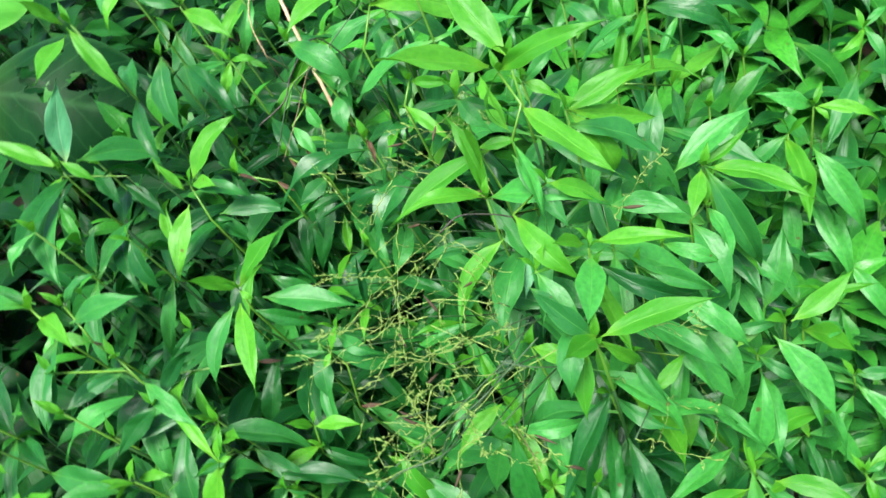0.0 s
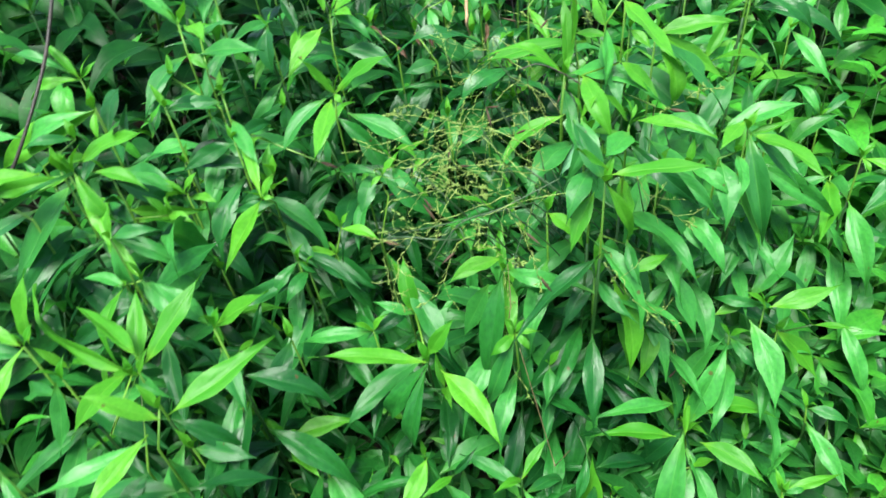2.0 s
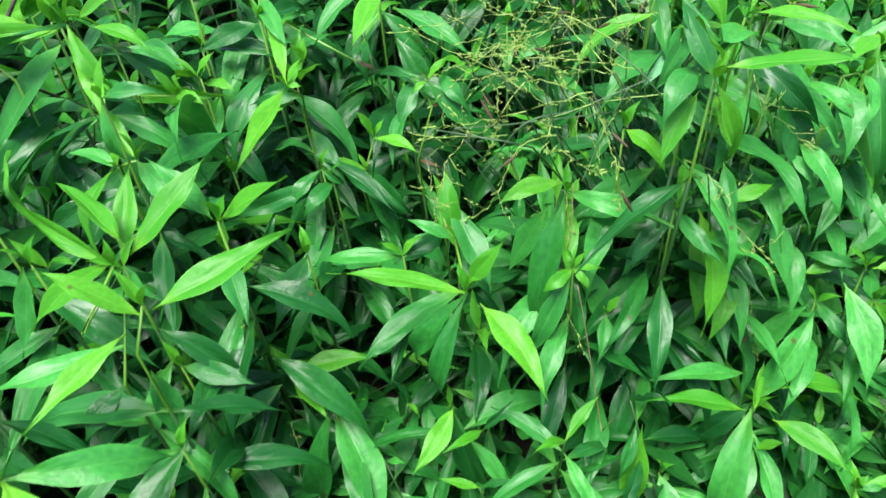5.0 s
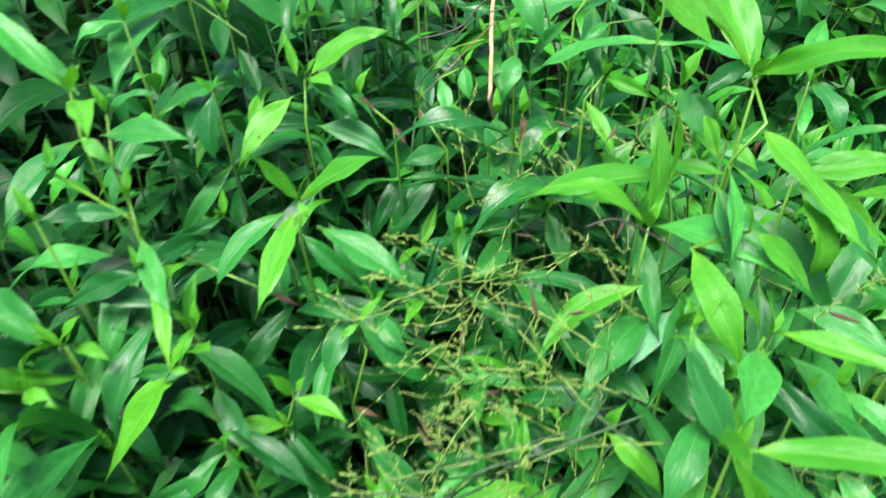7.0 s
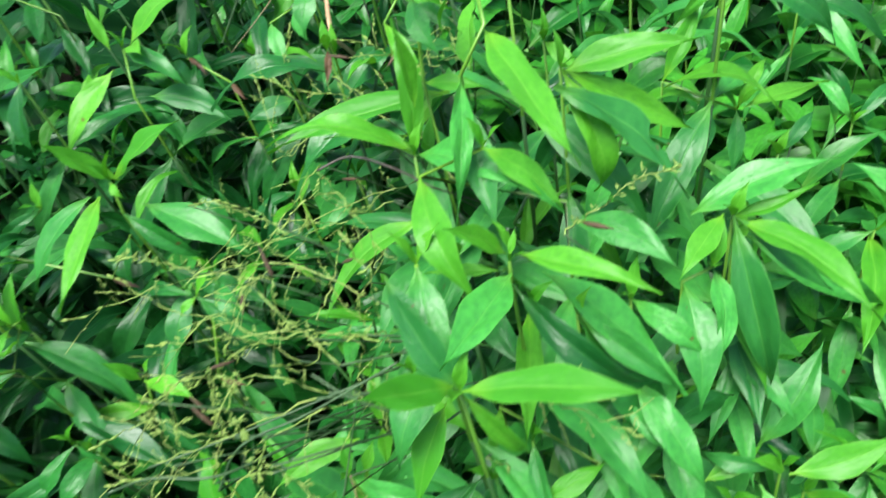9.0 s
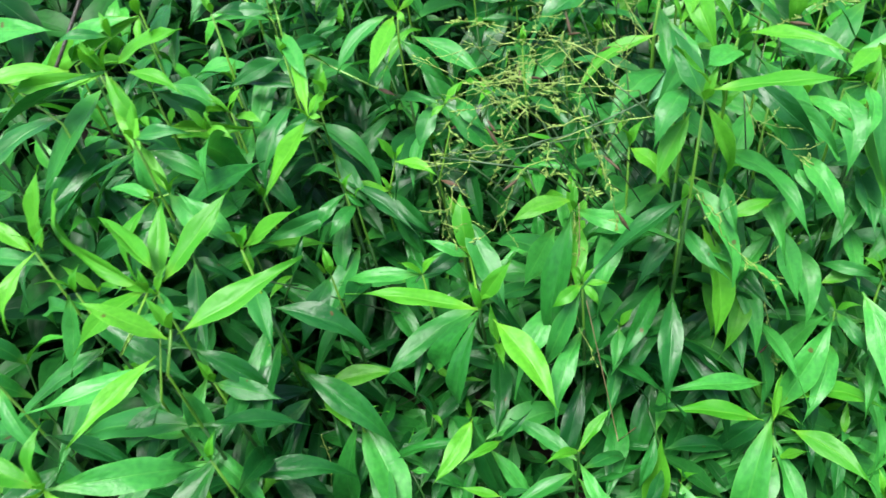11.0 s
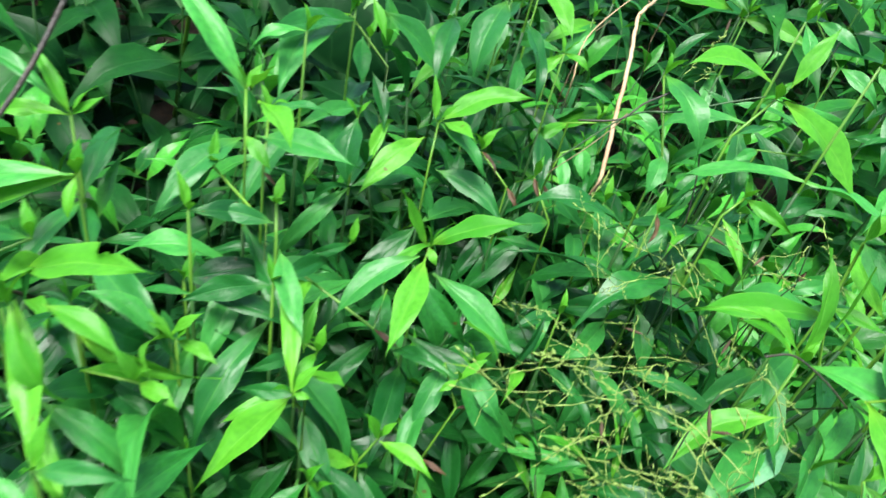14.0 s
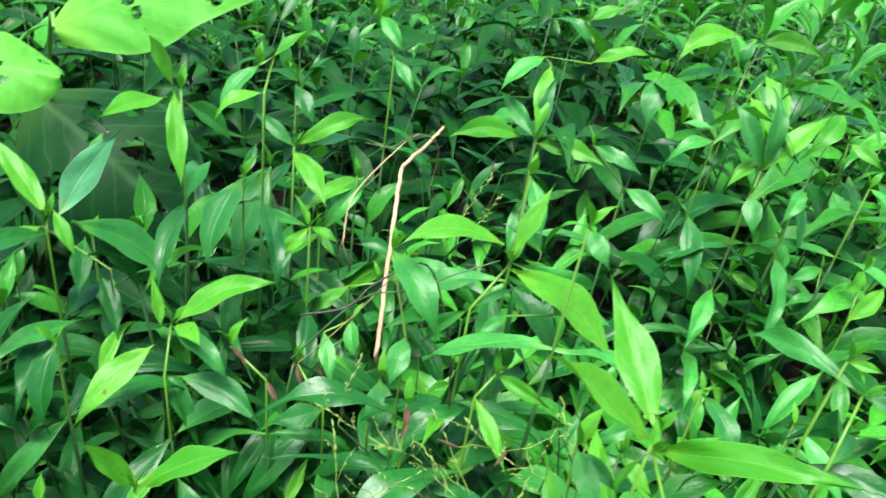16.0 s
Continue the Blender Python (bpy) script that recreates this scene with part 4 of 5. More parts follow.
herb([(-0.303, 0.453, 0.390)],
     [(0, -76, -39, 69, 0.43, 1, 14, 2)], fewer=True)
herb([(-0.029, 0.211, 0.386), (-0.015, 0.192, 0.364)],
     [(0, -57, -32, 47, 0.33, 1, 13, 1), (1, -98, -28, 41, 0.39, 1, -11, 4), ((-0.032, 0.195, 0.397), -35, -42, 31, 0.27, 1, 5, 0.02, -0.01)], fewer=True)
herb([(-0.365, 0.353, 0.378), (-0.345, 0.381, 0.341)],
     [(0, -112, -39, 27, 0.50, 0, -30, 4), ((-0.369, 0.353, 0.374), -76, -10, 95, 0.24, 1, 0, 0.09, -0.08), ((-0.358, 0.387, 0.328), -35, -35, 45, 0.25, 2, 0, 0.07, 0.03)], fewer=True)
herb([(0.122, 0.672, 0.378), (0.123, 0.647, 0.344)],
     [(0, -127, -32, 33, 0.45, 0, -49, 3), (1, 55, 39, 44, 0.40, 0, 25, 2)], fewer=True)
herb([(-0.105, 0.387, 0.376), (-0.111, 0.376, 0.365)],
     [(0, -8, -7, 34, 0.30, 0, 46, 2), (1, -37, -30, 44, 0.24, 0, 23, 1)], fewer=True)
herb([(-0.259, 0.536, 0.374)],
     [((-0.259, 0.550, 0.367), -114, -17, 61, 0.27, 0, -10, 0.07, -0.01)], fewer=True)
herb([(0.004, 0.443, 0.373)],
     [(0, -48, -30, 44, 0.34, 1, 7, 4)], fewer=True)
herb([(-0.343, 0.252, 0.357), (-0.329, 0.234, 0.338)],
     [(0, 36, 13, 33, 0.35, 1, 8, 3), (1, -11, -12, 13, 0.18, 3, 32, 2), ((-0.359, 0.252, 0.364), 175, 31, 55, 0.27, 1, 0, 0.03, 0.02),
      ((-0.343, 0.244, 0.348), 7, 10, 61, 0.26, 1, 20, 0.04, 0.03)], fewer=True)
herb([(-0.446, 0.071, 0.355), (-0.435, 0.080, 0.354)],
     [(0, -10, -19, 56, 0.31, 1, 47, 2), (1, 15, 7, 69, 0.27, 1, 53, 1)], fewer=True)
herb([(-0.030, 0.392, 0.353)],
     [(0, -24, -22, 27, 0.40, 0, 30, 1)], fewer=True)
herb([(-0.350, 0.115, 0.353), (-0.366, 0.095, 0.340)],
     [(0, -139, -1, 34, 0.25, 1, -41, 4), ((-0.357, 0.112, 0.331), 10, 30, 74, 0.24, 0, 15, 0.02, 0.05)], fewer=True)
herb([(-0.143, 0.366, 0.351)],
     [(0, -77, -39, 21, 0.24, 3, -21, 3)], fewer=True)
herb([(-0.060, 0.298, 0.350)],
     [(0, -56, -32, 59, 0.24, 1, 28, 2)], fewer=True)
herb([(-0.340, 0.207, 0.349), (-0.313, 0.220, 0.319)],
     [(0, -98, -27, 40, 0.35, 1, -8, 1), ((-0.313, 0.224, 0.319), -126, 14, 48, 0.26, 1, -10, 0.04, -0.03)], fewer=True)
herb([(-0.370, 0.395, 0.346)],
     [((-0.375, 0.394, 0.345), -53, -17, 47, 0.27, 2, 0, -0.00, -0.01)], fewer=True)
herb([(0.068, 0.271, 0.342), (0.058, 0.262, 0.341)],
     [(0, -79, -29, 40, 0.34, 1, -20, 3), (1, -68, -34, 50, 0.40, 1, -10, 2), ((0.068, 0.285, 0.358), -109, -5, 37, 0.27, 0, 0, 0.05, 0.00)], fewer=True)
herb([(-0.325, 0.317, 0.338)],
     [(0, -54, -43, 47, 0.50, 2, 30, 2)], fewer=True)
herb([(-0.392, 0.064, 0.338), (-0.363, 0.068, 0.315)],
     [(0, 19, 12, 47, 0.27, 0, 39, 1), ((-0.372, 0.081, 0.311), -96, -11, 75, 0.25, 1, 0, 0.05, -0.14)], fewer=True)
herb([(0.040, 0.251, 0.338), (0.046, 0.230, 0.316), (0.045, 0.221, 0.312)],
     [(0, -20, -19, 37, 0.30, 1, 22, 4), (1, -38, -29, 53, 0.30, 1, 19, 3), (2, -31, -24, 26, 0.30, 1, 26, 2)], fewer=True)
herb([(0.081, 0.792, 0.328)],
     [(0, -65, -46, 37, 0.49, 1, -12, 3)], fewer=True)
herb([(-0.210, 0.445, 0.323), (-0.220, 0.426, 0.321), (-0.222, 0.430, 0.288)],
     [(0, -47, -41, 28, 0.50, 1, 35, 2), (1, -49, -35, 36, 0.34, 1, 17, 1), (2, -39, -28, 16, 0.24, 3, 22, 4)], fewer=True)
herb([(0.130, 0.794, 0.314), (0.134, 0.779, 0.289)],
     [(0, -138, -23, 44, 0.36, 1, -24, 1), (1, -142, -19, 43, 0.28, 1, -30, 4)], fewer=True)
herb([(-0.217, 0.506, 0.313), (-0.237, 0.501, 0.304)],
     [(0, 31, 15, 40, 0.25, 0, 25, 4), (1, -123, -34, 40, 0.30, 0, -23, 3)], fewer=True)
herb([(-0.265, 0.390, 0.313), (-0.239, 0.391, 0.297)],
     [(0, -22, -22, 22, 0.19, 3, 10, 3), (1, -24, -28, 19, 0.24, 3, 28, 2)], fewer=True)
herb([(0.015, 0.195, 0.311), (0.023, 0.176, 0.301), (0.041, 0.198, 0.299), (-0.005, 0.216, 0.290)],
     [(0, -53, -31, 35, 0.30, 1, 33, 2), (1, 45, 12, 30, 0.34, 0, 28, 1), (2, 60, 19, 22, 0.33, 1, 22, 4),
      (3, -80, -29, 31, 0.29, 0, 1, 3)], fewer=True)
herb([(-0.011, 0.760, 0.307), (-0.005, 0.754, 0.294), (-0.014, 0.746, 0.278)],
     [(0, -11, -13, 47, 0.40, 1, 38, 1), (1, -93, -46, 58, 0.49, 1, 2, 4), (2, -71, -39, 70, 0.33, 1, 19, 3)], fewer=True)
herb([(0.094, 0.383, 0.307)],
     [(0, 62, 20, 30, 0.28, 1, 15, 4)], fewer=True)
herb([(-0.279, 0.255, 0.306), (-0.297, 0.229, 0.292), (-0.248, 0.247, 0.264), (-0.259, 0.280, 0.262)],
     [(0, -131, -19, 31, 0.25, 2, -45, 3), (1, 15, 18, 25, 0.27, 1, 36, 2), (2, 0, -8, 21, 0.19, 3, 34, 1),
      (3, -56, -32, 40, 0.39, 2, 13, 4)], fewer=True)
herb([(-0.227, 0.407, 0.305), (-0.203, 0.403, 0.280)],
     [(0, -37, -30, 19, 0.24, 3, 42, 2), (1, -134, -6, 36, 0.49, 1, -29, 1)], fewer=True)
herb([(-0.417, 0.012, 0.303)],
     [(0, -27, -30, 37, 0.38, 2, 34, 1)], fewer=True)
herb([(-0.177, 0.426, 0.303), (-0.175, 0.410, 0.285)],
     [(0, -66, -38, 44, 0.49, 1, 3, 4), (1, -22, -21, 44, 0.53, 1, 29, 3)], fewer=True)
herb([(-0.044, 0.215, 0.299)],
     [(0, -23, -21, 38, 0.40, 0, 12, 3)], fewer=True)
herb([(0.048, 0.751, 0.297), (0.039, 0.746, 0.257)],
     [(0, -10, -12, 38, 0.35, 0, 52, 2), (1, -88, -39, 52, 0.33, 1, 19, 1)], fewer=True)
herb([(-0.274, 0.060, 0.297), (-0.288, 0.059, 0.289)],
     [(0, -9, -14, 54, 0.33, 1, 41, 1), (1, -64, -32, 58, 0.25, 0, 21, 4), ((-0.280, 0.065, 0.291), 156, 22, 50, 0.20, 0, 0, 0.03, 0.03)], fewer=True)
herb([(-0.251, 0.189, 0.295), (-0.267, 0.201, 0.278), (-0.253, 0.174, 0.272), (-0.253, 0.191, 0.239)],
     [(0, -86, -37, 24, 0.35, 0, -8, 4), (2, -126, -22, 38, 0.30, 0, -24, 2), (3, -26, -24, 51, 0.34, 1, 35, 1),
      ((-0.262, 0.196, 0.277), 111, 46, 34, 0.22, 0, 0, 0.07, 0.07)], fewer=True)
herb([(-0.301, 0.123, 0.292), (-0.323, 0.114, 0.290)],
     [(0, 0, -1, 24, 0.44, 0, 18, 3), ((-0.330, 0.116, 0.282), 34, -28, 46, 0.25, 0, 0, 0.07, 0.14)], fewer=True)
herb([(-0.238, -0.000, 0.289), (-0.236, -0.030, 0.271), (-0.250, 0.013, 0.270), (-0.222, -0.030, 0.236)],
     [(2, -10, -14, 31, 0.33, 1, 32, 4), (3, -97, -28, 35, 0.40, 2, -10, 3), ((-0.246, 0.012, 0.277), 121, 30, 54, 0.23, 0, 0, 0.05, -0.01),
      ((-0.231, 0.005, 0.302), 162, -5, 73, 0.17, 0, 30, 0.05, 0.03), ((-0.251, 0.008, 0.277), -79, 14, 59, 0.23, 0, 0, 0.03, -0.06)], fewer=True)
herb([(0.103, 0.570, 0.287)],
     [(0, -38, -27, 75, 0.25, 1, 31, 1)], fewer=True)
herb([(-0.313, 0.158, 0.280)],
     [(0, -177, 3, 30, 0.41, 0, -38, 4)], fewer=True)
herb([(-0.283, -0.013, 0.279)],
     [((-0.286, -0.016, 0.279), -78, -59, 51, 0.24, 1, 0, -0.04, 0.01)], fewer=True)
herb([(-0.162, 0.325, 0.278)],
     [(0, -126, -15, 35, 0.39, 2, -3, 2)], fewer=True)
herb([(-0.341, 0.193, 0.276)],
     [(0, 47, 13, 51, 0.40, 2, 37, 1)], fewer=True)
herb([(-0.038, 0.478, 0.274)],
     [(0, 38, 17, 43, 0.30, 1, 28, 4)], fewer=True)
herb([(-0.136, 0.351, 0.272)],
     [(0, -109, -24, 46, 0.43, 1, -30, 3)], fewer=True)
herb([(-0.354, 0.136, 0.270)],
     [(0, 15, 7, 76, 0.20, 0, 58, 2)], fewer=True)
herb([(0.090, 0.298, 0.262)],
     [((0.094, 0.302, 0.255), -99, -30, 58, 0.19, 1, 0, 0.05, 0.01)], fewer=True)
herb([(-0.189, 0.264, 0.262), (-0.203, 0.259, 0.259), (-0.184, 0.244, 0.248), (-0.187, 0.230, 0.208)],
     [(0, -23, -21, 40, 0.34, 1, 27, 4), (1, -84, -38, 47, 0.35, 1, -3, 3), (2, 43, 6, 14, 0.20, 3, 30, 2),
      (3, 3, -5, 20, 0.20, 3, 35, 1)], fewer=True)
herb([(-0.061, 0.182, 0.257)],
     [((-0.062, 0.186, 0.256), -67, -21, 54, 0.24, 0, 0, 0.06, -0.01), ((-0.071, 0.171, 0.259), -136, -70, 57, 0.27, 1, -30, -0.01, -0.01), ((-0.070, 0.197, 0.260), -133, -9, 46, 0.27, 0, -15, 0.05, -0.07)], fewer=True)
herb([(-0.139, 0.168, 0.238), (-0.135, 0.167, 0.212)],
     [(1, -122, -15, 42, 0.40, 1, -23, 1), ((-0.129, 0.159, 0.248), -35, -28, 65, 0.27, 1, 0, 0.07, -0.01)], fewer=True)
herb([(0.061, 0.719, 0.236), (0.059, 0.722, 0.224)],
     [(0, -69, -39, 68, 0.29, 0, 18, 1), (1, -49, -42, 41, 0.40, 1, 17, 4)], fewer=True)
herb([(-0.174, -0.045, 0.235)],
     [(0, -132, -6, 45, 0.25, 1, -28, 4)], fewer=True)
herb([(-0.197, 0.098, 0.224)],
     [(0, -87, -30, 52, 0.35, 2, -16, 3)], fewer=True)
herb([(0.063, 0.262, 0.224), (0.089, 0.245, 0.209), (0.040, 0.239, 0.204)],
     [(0, -58, -32, 59, 0.35, 1, -12, 2), (1, 45, 12, 36, 0.33, 0, 28, 1), (2, -84, -31, 63, 0.25, 0, -19, 4),
      ((0.038, 0.228, 0.182), -60, -14, 53, 0.27, 1, 5, 0.04, 0.01)], fewer=True)
herb([(0.202, 0.893, 0.205), (0.222, 0.887, 0.189), (0.232, 0.894, 0.162)],
     [(0, -174, -4, 51, 0.30, 0, -22, 1), (1, 168, 22, 56, 0.30, 0, -15, 4), (2, -125, -33, 53, 0.30, 1, -3, 3)], fewer=True)
herb([(-0.279, 0.110, 0.202)],
     [((-0.285, 0.112, 0.191), 23, 10, 69, 0.22, 0, 0, 0.03, 0.06)], fewer=True)
herb([(0.015, 0.686, 0.202), (0.010, 0.675, 0.196)],
     [(0, -126, -24, 53, 0.34, 1, -35, 3), (1, -78, -39, 26, 0.24, 3, 1, 2)], fewer=True)
herb([(-0.018, 0.161, 0.199)],
     [(0, -77, -31, 32, 0.40, 1, -22, 2)], fewer=True)
herb([(0.165, 0.873, 0.186)],
     [(0, 150, 38, 42, 0.35, 0, -13, 1)], fewer=True)
herb([(0.106, 0.250, 0.184)],
     [(0, -31, -24, 36, 0.30, 1, 27, 4)], fewer=True)
herb([(-0.215, 0.057, 0.172)],
     [(0, -11, -14, 28, 0.29, 0, 10, 2)], fewer=True)
herb([(0.014, 0.227, 0.158)],
     [(0, -42, -30, 31, 0.40, 2, 35, 1)], fewer=True)
herb([(-0.204, -0.045, 0.148)],
     [(0, -51, -32, 35, 0.35, 0, 19, 4)], fewer=True)
herb([(-0.003, 0.196, 0.136)],
     [((-0.002, 0.194, 0.153), -27, -38, 43, 0.27, 2, 15, 0.06, -0.03)], fewer=True)
herb([(0.186, 0.259, 0.113)],
     [(0, -1, -6, 35, 0.35, 1, 13, 2)], fewer=True)
herb([(0.105, 0.176, 0.103), (0.089, 0.175, 0.077)],
     [(0, -94, -29, 57, 0.35, 1, 8, 1), (1, -123, -15, 41, 0.29, 2, -24, 4)], fewer=True)
herb([(-0.217, 0.005, 0.095)],
     [(0, -67, -33, 55, 0.40, 2, 11, 4)], fewer=True)
herb([(0.051, 0.136, 0.089)],
     [(0, -45, -30, 42, 0.40, 1, 11, 3)], fewer=True)
herb([(-0.002, 0.254, 0.313)],
     [((-0.002, 0.254, 0.313), -76, 11, 75, 0.15, 0, 0, -0.01, 0.01)], fewer=True)
herb([(0.078, 0.313, 0.310)],
     [((0.078, 0.313, 0.310), -61, -38, 70, 0.25, 0, 0, 0.06, -0.02)], fewer=True)
herb([(0.139, 0.262, 0.192)],
     [((0.139, 0.262, 0.192), -3, -44, 64, 0.27, 0, 20, -0.01, 0.07)], fewer=True)
herb([(-0.220, 0.055, 0.257)],
     [((-0.220, 0.055, 0.257), -40, -10, 56, 0.23, 1, 0, 0.03, -0.02)], fewer=True)
herb([(-0.322, 0.522, 0.364)],
     [((-0.322, 0.522, 0.364), -85, -54, 85, 0.27, 1, -10, 0.04, -0.03)], fewer=True)
herb([(0.080, 0.217, 0.144)],
     [((0.080, 0.217, 0.144), 48, 55, 59, 0.27, 1, 10, 0.06, 0.03)], fewer=True)
herb([(-0.004, 0.213, 0.247)],
     [((-0.004, 0.213, 0.247), -116, -51, 51, 0.27, 1, -15, 0.01, -0.01)], fewer=True)
herb([(-0.066, 0.191, 0.217)],
     [((-0.180, 0.166, 0.158), -123, 26, 63, 0.27, 1, -5, 0.03, -0.04), ((0.049, 0.216, 0.275), -38, -49, 54, 0.27, 1, 15, 0.04, 0.00)], fewer=True)
herb([(-0.219, 0.002, 0.213)],
     [((-0.219, 0.002, 0.213), 13, -2, 47, 0.27, 1, 25, 0.05, 0.01)], fewer=True)
herb([(-0.166, 0.731, 0.364)],
     [((-0.166, 0.731, 0.364), -2, 1, 72, 0.27, 0, 55, -0.00, 0.09)], fewer=True)
herb([(-0.031, 0.334, 0.423)],
     [((-0.031, 0.334, 0.423), 129, 30, 72, 0.26, 0, -10, -0.03, -0.02)], fewer=True)
herb([(0.034, 0.648, 0.176)],
     [((0.034, 0.648, 0.176), 36, 51, 67, 0.26, 0, 5, 0.06, -0.05)], fewer=True)
seed_stalk([(-0.028, 0.187, 0.347), (-0.059, 0.171, 0.337), (-0.091, 0.147, 0.323), (-0.134, 0.127, 0.315)], 0)
seed_stalk([(-0.041, 0.203, 0.348), (-0.069, 0.198, 0.347), (-0.102, 0.188, 0.344), (-0.136, 0.179, 0.342)], 1)
seed_stalk([(-0.058, 0.216, 0.350), (-0.092, 0.217, 0.355), (-0.131, 0.206, 0.354), (-0.179, 0.177, 0.341)], 2)
seed_stalk([(-0.050, 0.184, 0.353), (-0.078, 0.196, 0.365), (-0.101, 0.208, 0.376), (-0.110, 0.217, 0.379)], 3)
seed_stalk([(-0.062, 0.178, 0.337), (-0.092, 0.173, 0.336), (-0.111, 0.152, 0.318), (-0.137, 0.155, 0.322)], 4)
seed_stalk([(-0.094, 0.205, 0.308), (-0.128, 0.212, 0.319), (-0.159, 0.209, 0.320), (-0.189, 0.210, 0.325)], 5)
seed_stalk([(-0.056, 0.169, 0.343), (-0.094, 0.149, 0.332), (-0.117, 0.141, 0.325), (-0.132, 0.140, 0.321)], 6)
seed_stalk([(-0.092, 0.205, 0.372), (-0.119, 0.199, 0.369), (-0.141, 0.201, 0.370), (-0.157, 0.202, 0.369)], 7)
seed_stalk([(-0.056, 0.204, 0.341), (-0.094, 0.192, 0.337), (-0.122, 0.192, 0.339), (-0.149, 0.165, 0.316)], 8)
seed_stalk([(-0.066, 0.149, 0.329), (-0.083, 0.142, 0.322), (-0.088, 0.121, 0.296), (-0.097, 0.112, 0.284)], 9)
seed_stalk([(-0.055, 0.140, 0.364), (-0.042, 0.140, 0.351), (-0.031, 0.134, 0.334), (-0.023, 0.129, 0.318)], 10)
seed_stalk([(0.013, 0.188, 0.365), (0.025, 0.192, 0.355), (0.037, 0.192, 0.343), (0.049, 0.195, 0.332)], 11)
seed_stalk([(0.008, 0.130, 0.349), (0.019, 0.133, 0.338), (0.030, 0.131, 0.325), (0.046, 0.132, 0.311)], 12)
seed_stalk([(-0.059, 0.175, 0.272), (-0.054, 0.160, 0.249), (-0.049, 0.144, 0.225), (-0.023, 0.131, 0.195)], 13)
seed_stalk([(-0.091, 0.315, 0.292), (-0.122, 0.307, 0.286), (-0.155, 0.300, 0.282), (-0.198, 0.297, 0.287)], 14)
seed_stalk([(-0.117, 0.328, 0.348), (-0.138, 0.317, 0.336), (-0.147, 0.309, 0.322), (-0.170, 0.335, 0.348)], 15)
seed_stalk([(-0.072, 0.365, 0.339), (-0.072, 0.348, 0.317), (-0.066, 0.336, 0.297), (-0.128, 0.373, 0.343)], 16)
seed_stalk([(-0.103, 0.341, 0.325), (-0.131, 0.350, 0.336), (-0.151, 0.349, 0.334), (-0.184, 0.351, 0.338)], 17)
seed_stalk([(-0.079, 0.310, 0.317), (-0.112, 0.296, 0.304), (-0.157, 0.273, 0.285), (-0.191, 0.253, 0.266)], 18)
seed_stalk([(0.013, 0.240, 0.382), (0.022, 0.256, 0.383), (0.032, 0.269, 0.382), (0.048, 0.285, 0.381)], 19)
seed_stalk([(-0.001, 0.185, 0.313), (0.016, 0.185, 0.298), (0.042, 0.180, 0.274), (0.058, 0.179, 0.258)], 20)
seed_stalk([(0.046, 0.235, 0.223), (0.062, 0.223, 0.197), (0.074, 0.212, 0.173), (0.081, 0.209, 0.159)], 21)
seed_stalk([(-0.219, 0.052, 0.249), (-0.207, 0.045, 0.226), (-0.197, 0.039, 0.206), (-0.194, 0.039, 0.195)], 22)
seed_stalk([(-0.184, 0.039, 0.129), (-0.174, 0.027, 0.106), (-0.169, 0.011, 0.081), (-0.162, 0.007, 0.066)], 23)
dry_twig([(-0.235, 0.655, 0.382), (-0.231, 0.600, 0.386), (-0.230, 0.552, 0.388), (-0.226, 0.536, 0.382), (-0.217, 0.511, 0.370), (-0.202, 0.475, 0.338), (-0.188, 0.443, 0.304)], 0.0016)
dry_twig([(-0.234, 0.582, 0.401), (-0.244, 0.572, 0.389), (-0.256, 0.528, 0.362), (-0.248, 0.502, 0.337)], 0.0005)
dark_stem([(-0.451, 0.228, 0.394), (-0.440, 0.185, 0.355), (-0.437, 0.139, 0.317), (-0.443, 0.117, 0.294), (-0.454, 0.100, 0.279)], 0.0016)
dark_stem([(-0.209, 0.362, 0.383), (-0.189, 0.374, 0.390), (-0.180, 0.387, 0.402), (-0.159, 0.402, 0.414), (-0.137, 0.400, 0.375), (-0.125, 0.389, 0.342)], 0.0006)
dark_stem([(-0.078, 0.239, 0.393), (-0.067, 0.247, 0.395), (-0.050, 0.249, 0.390), (-0.037, 0.249, 0.384)], 0.0005)
broad_leaf([(-0.441, 0.448, 0.448), (-0.343, 0.533, 0.510)], 0.085, 1)
broad_leaf([(-0.496, 0.392, 0.417), (-0.419, 0.428, 0.428)], 0.065, 2)
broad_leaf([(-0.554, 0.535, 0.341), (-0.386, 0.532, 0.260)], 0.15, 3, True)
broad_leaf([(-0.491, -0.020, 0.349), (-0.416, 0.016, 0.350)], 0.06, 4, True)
bare_stem([(-0.125, 0.418, 0.423), (-0.144, 0.405, 0.413), (-0.162, 0.391, 0.403), (-0.187, 0.386, 0.388), (-0.214, 0.369, 0.345)], 0.0008)
bare_stem([(-0.034, 0.192, 0.351), (-0.065, 0.172, 0.333), (-0.087, 0.155, 0.327), (-0.102, 0.145, 0.298)], 0.0008)
bare_stem([(-0.124, 0.124, 0.330), (-0.116, 0.135, 0.323), (-0.094, 0.143, 0.321), (-0.083, 0.164, 0.306)], 0.0009)
bare_stem([(-0.051, 0.168, 0.374), (-0.035, 0.167, 0.366), (-0.013, 0.178, 0.341)], 0.0007)
bare_stem([(-0.120, 0.138, 0.323), (-0.096, 0.160, 0.320), (-0.052, 0.204, 0.315)], 0.0007)
bare_stem([(-0.042, 0.175, 0.353), (-0.048, 0.167, 0.322), (-0.051, 0.157, 0.301)], 0.0006)
bare_stem([(-0.058, 0.171, 0.284), (-0.050, 0.156, 0.252), (-0.058, 0.152, 0.210)], 0.0006, True)
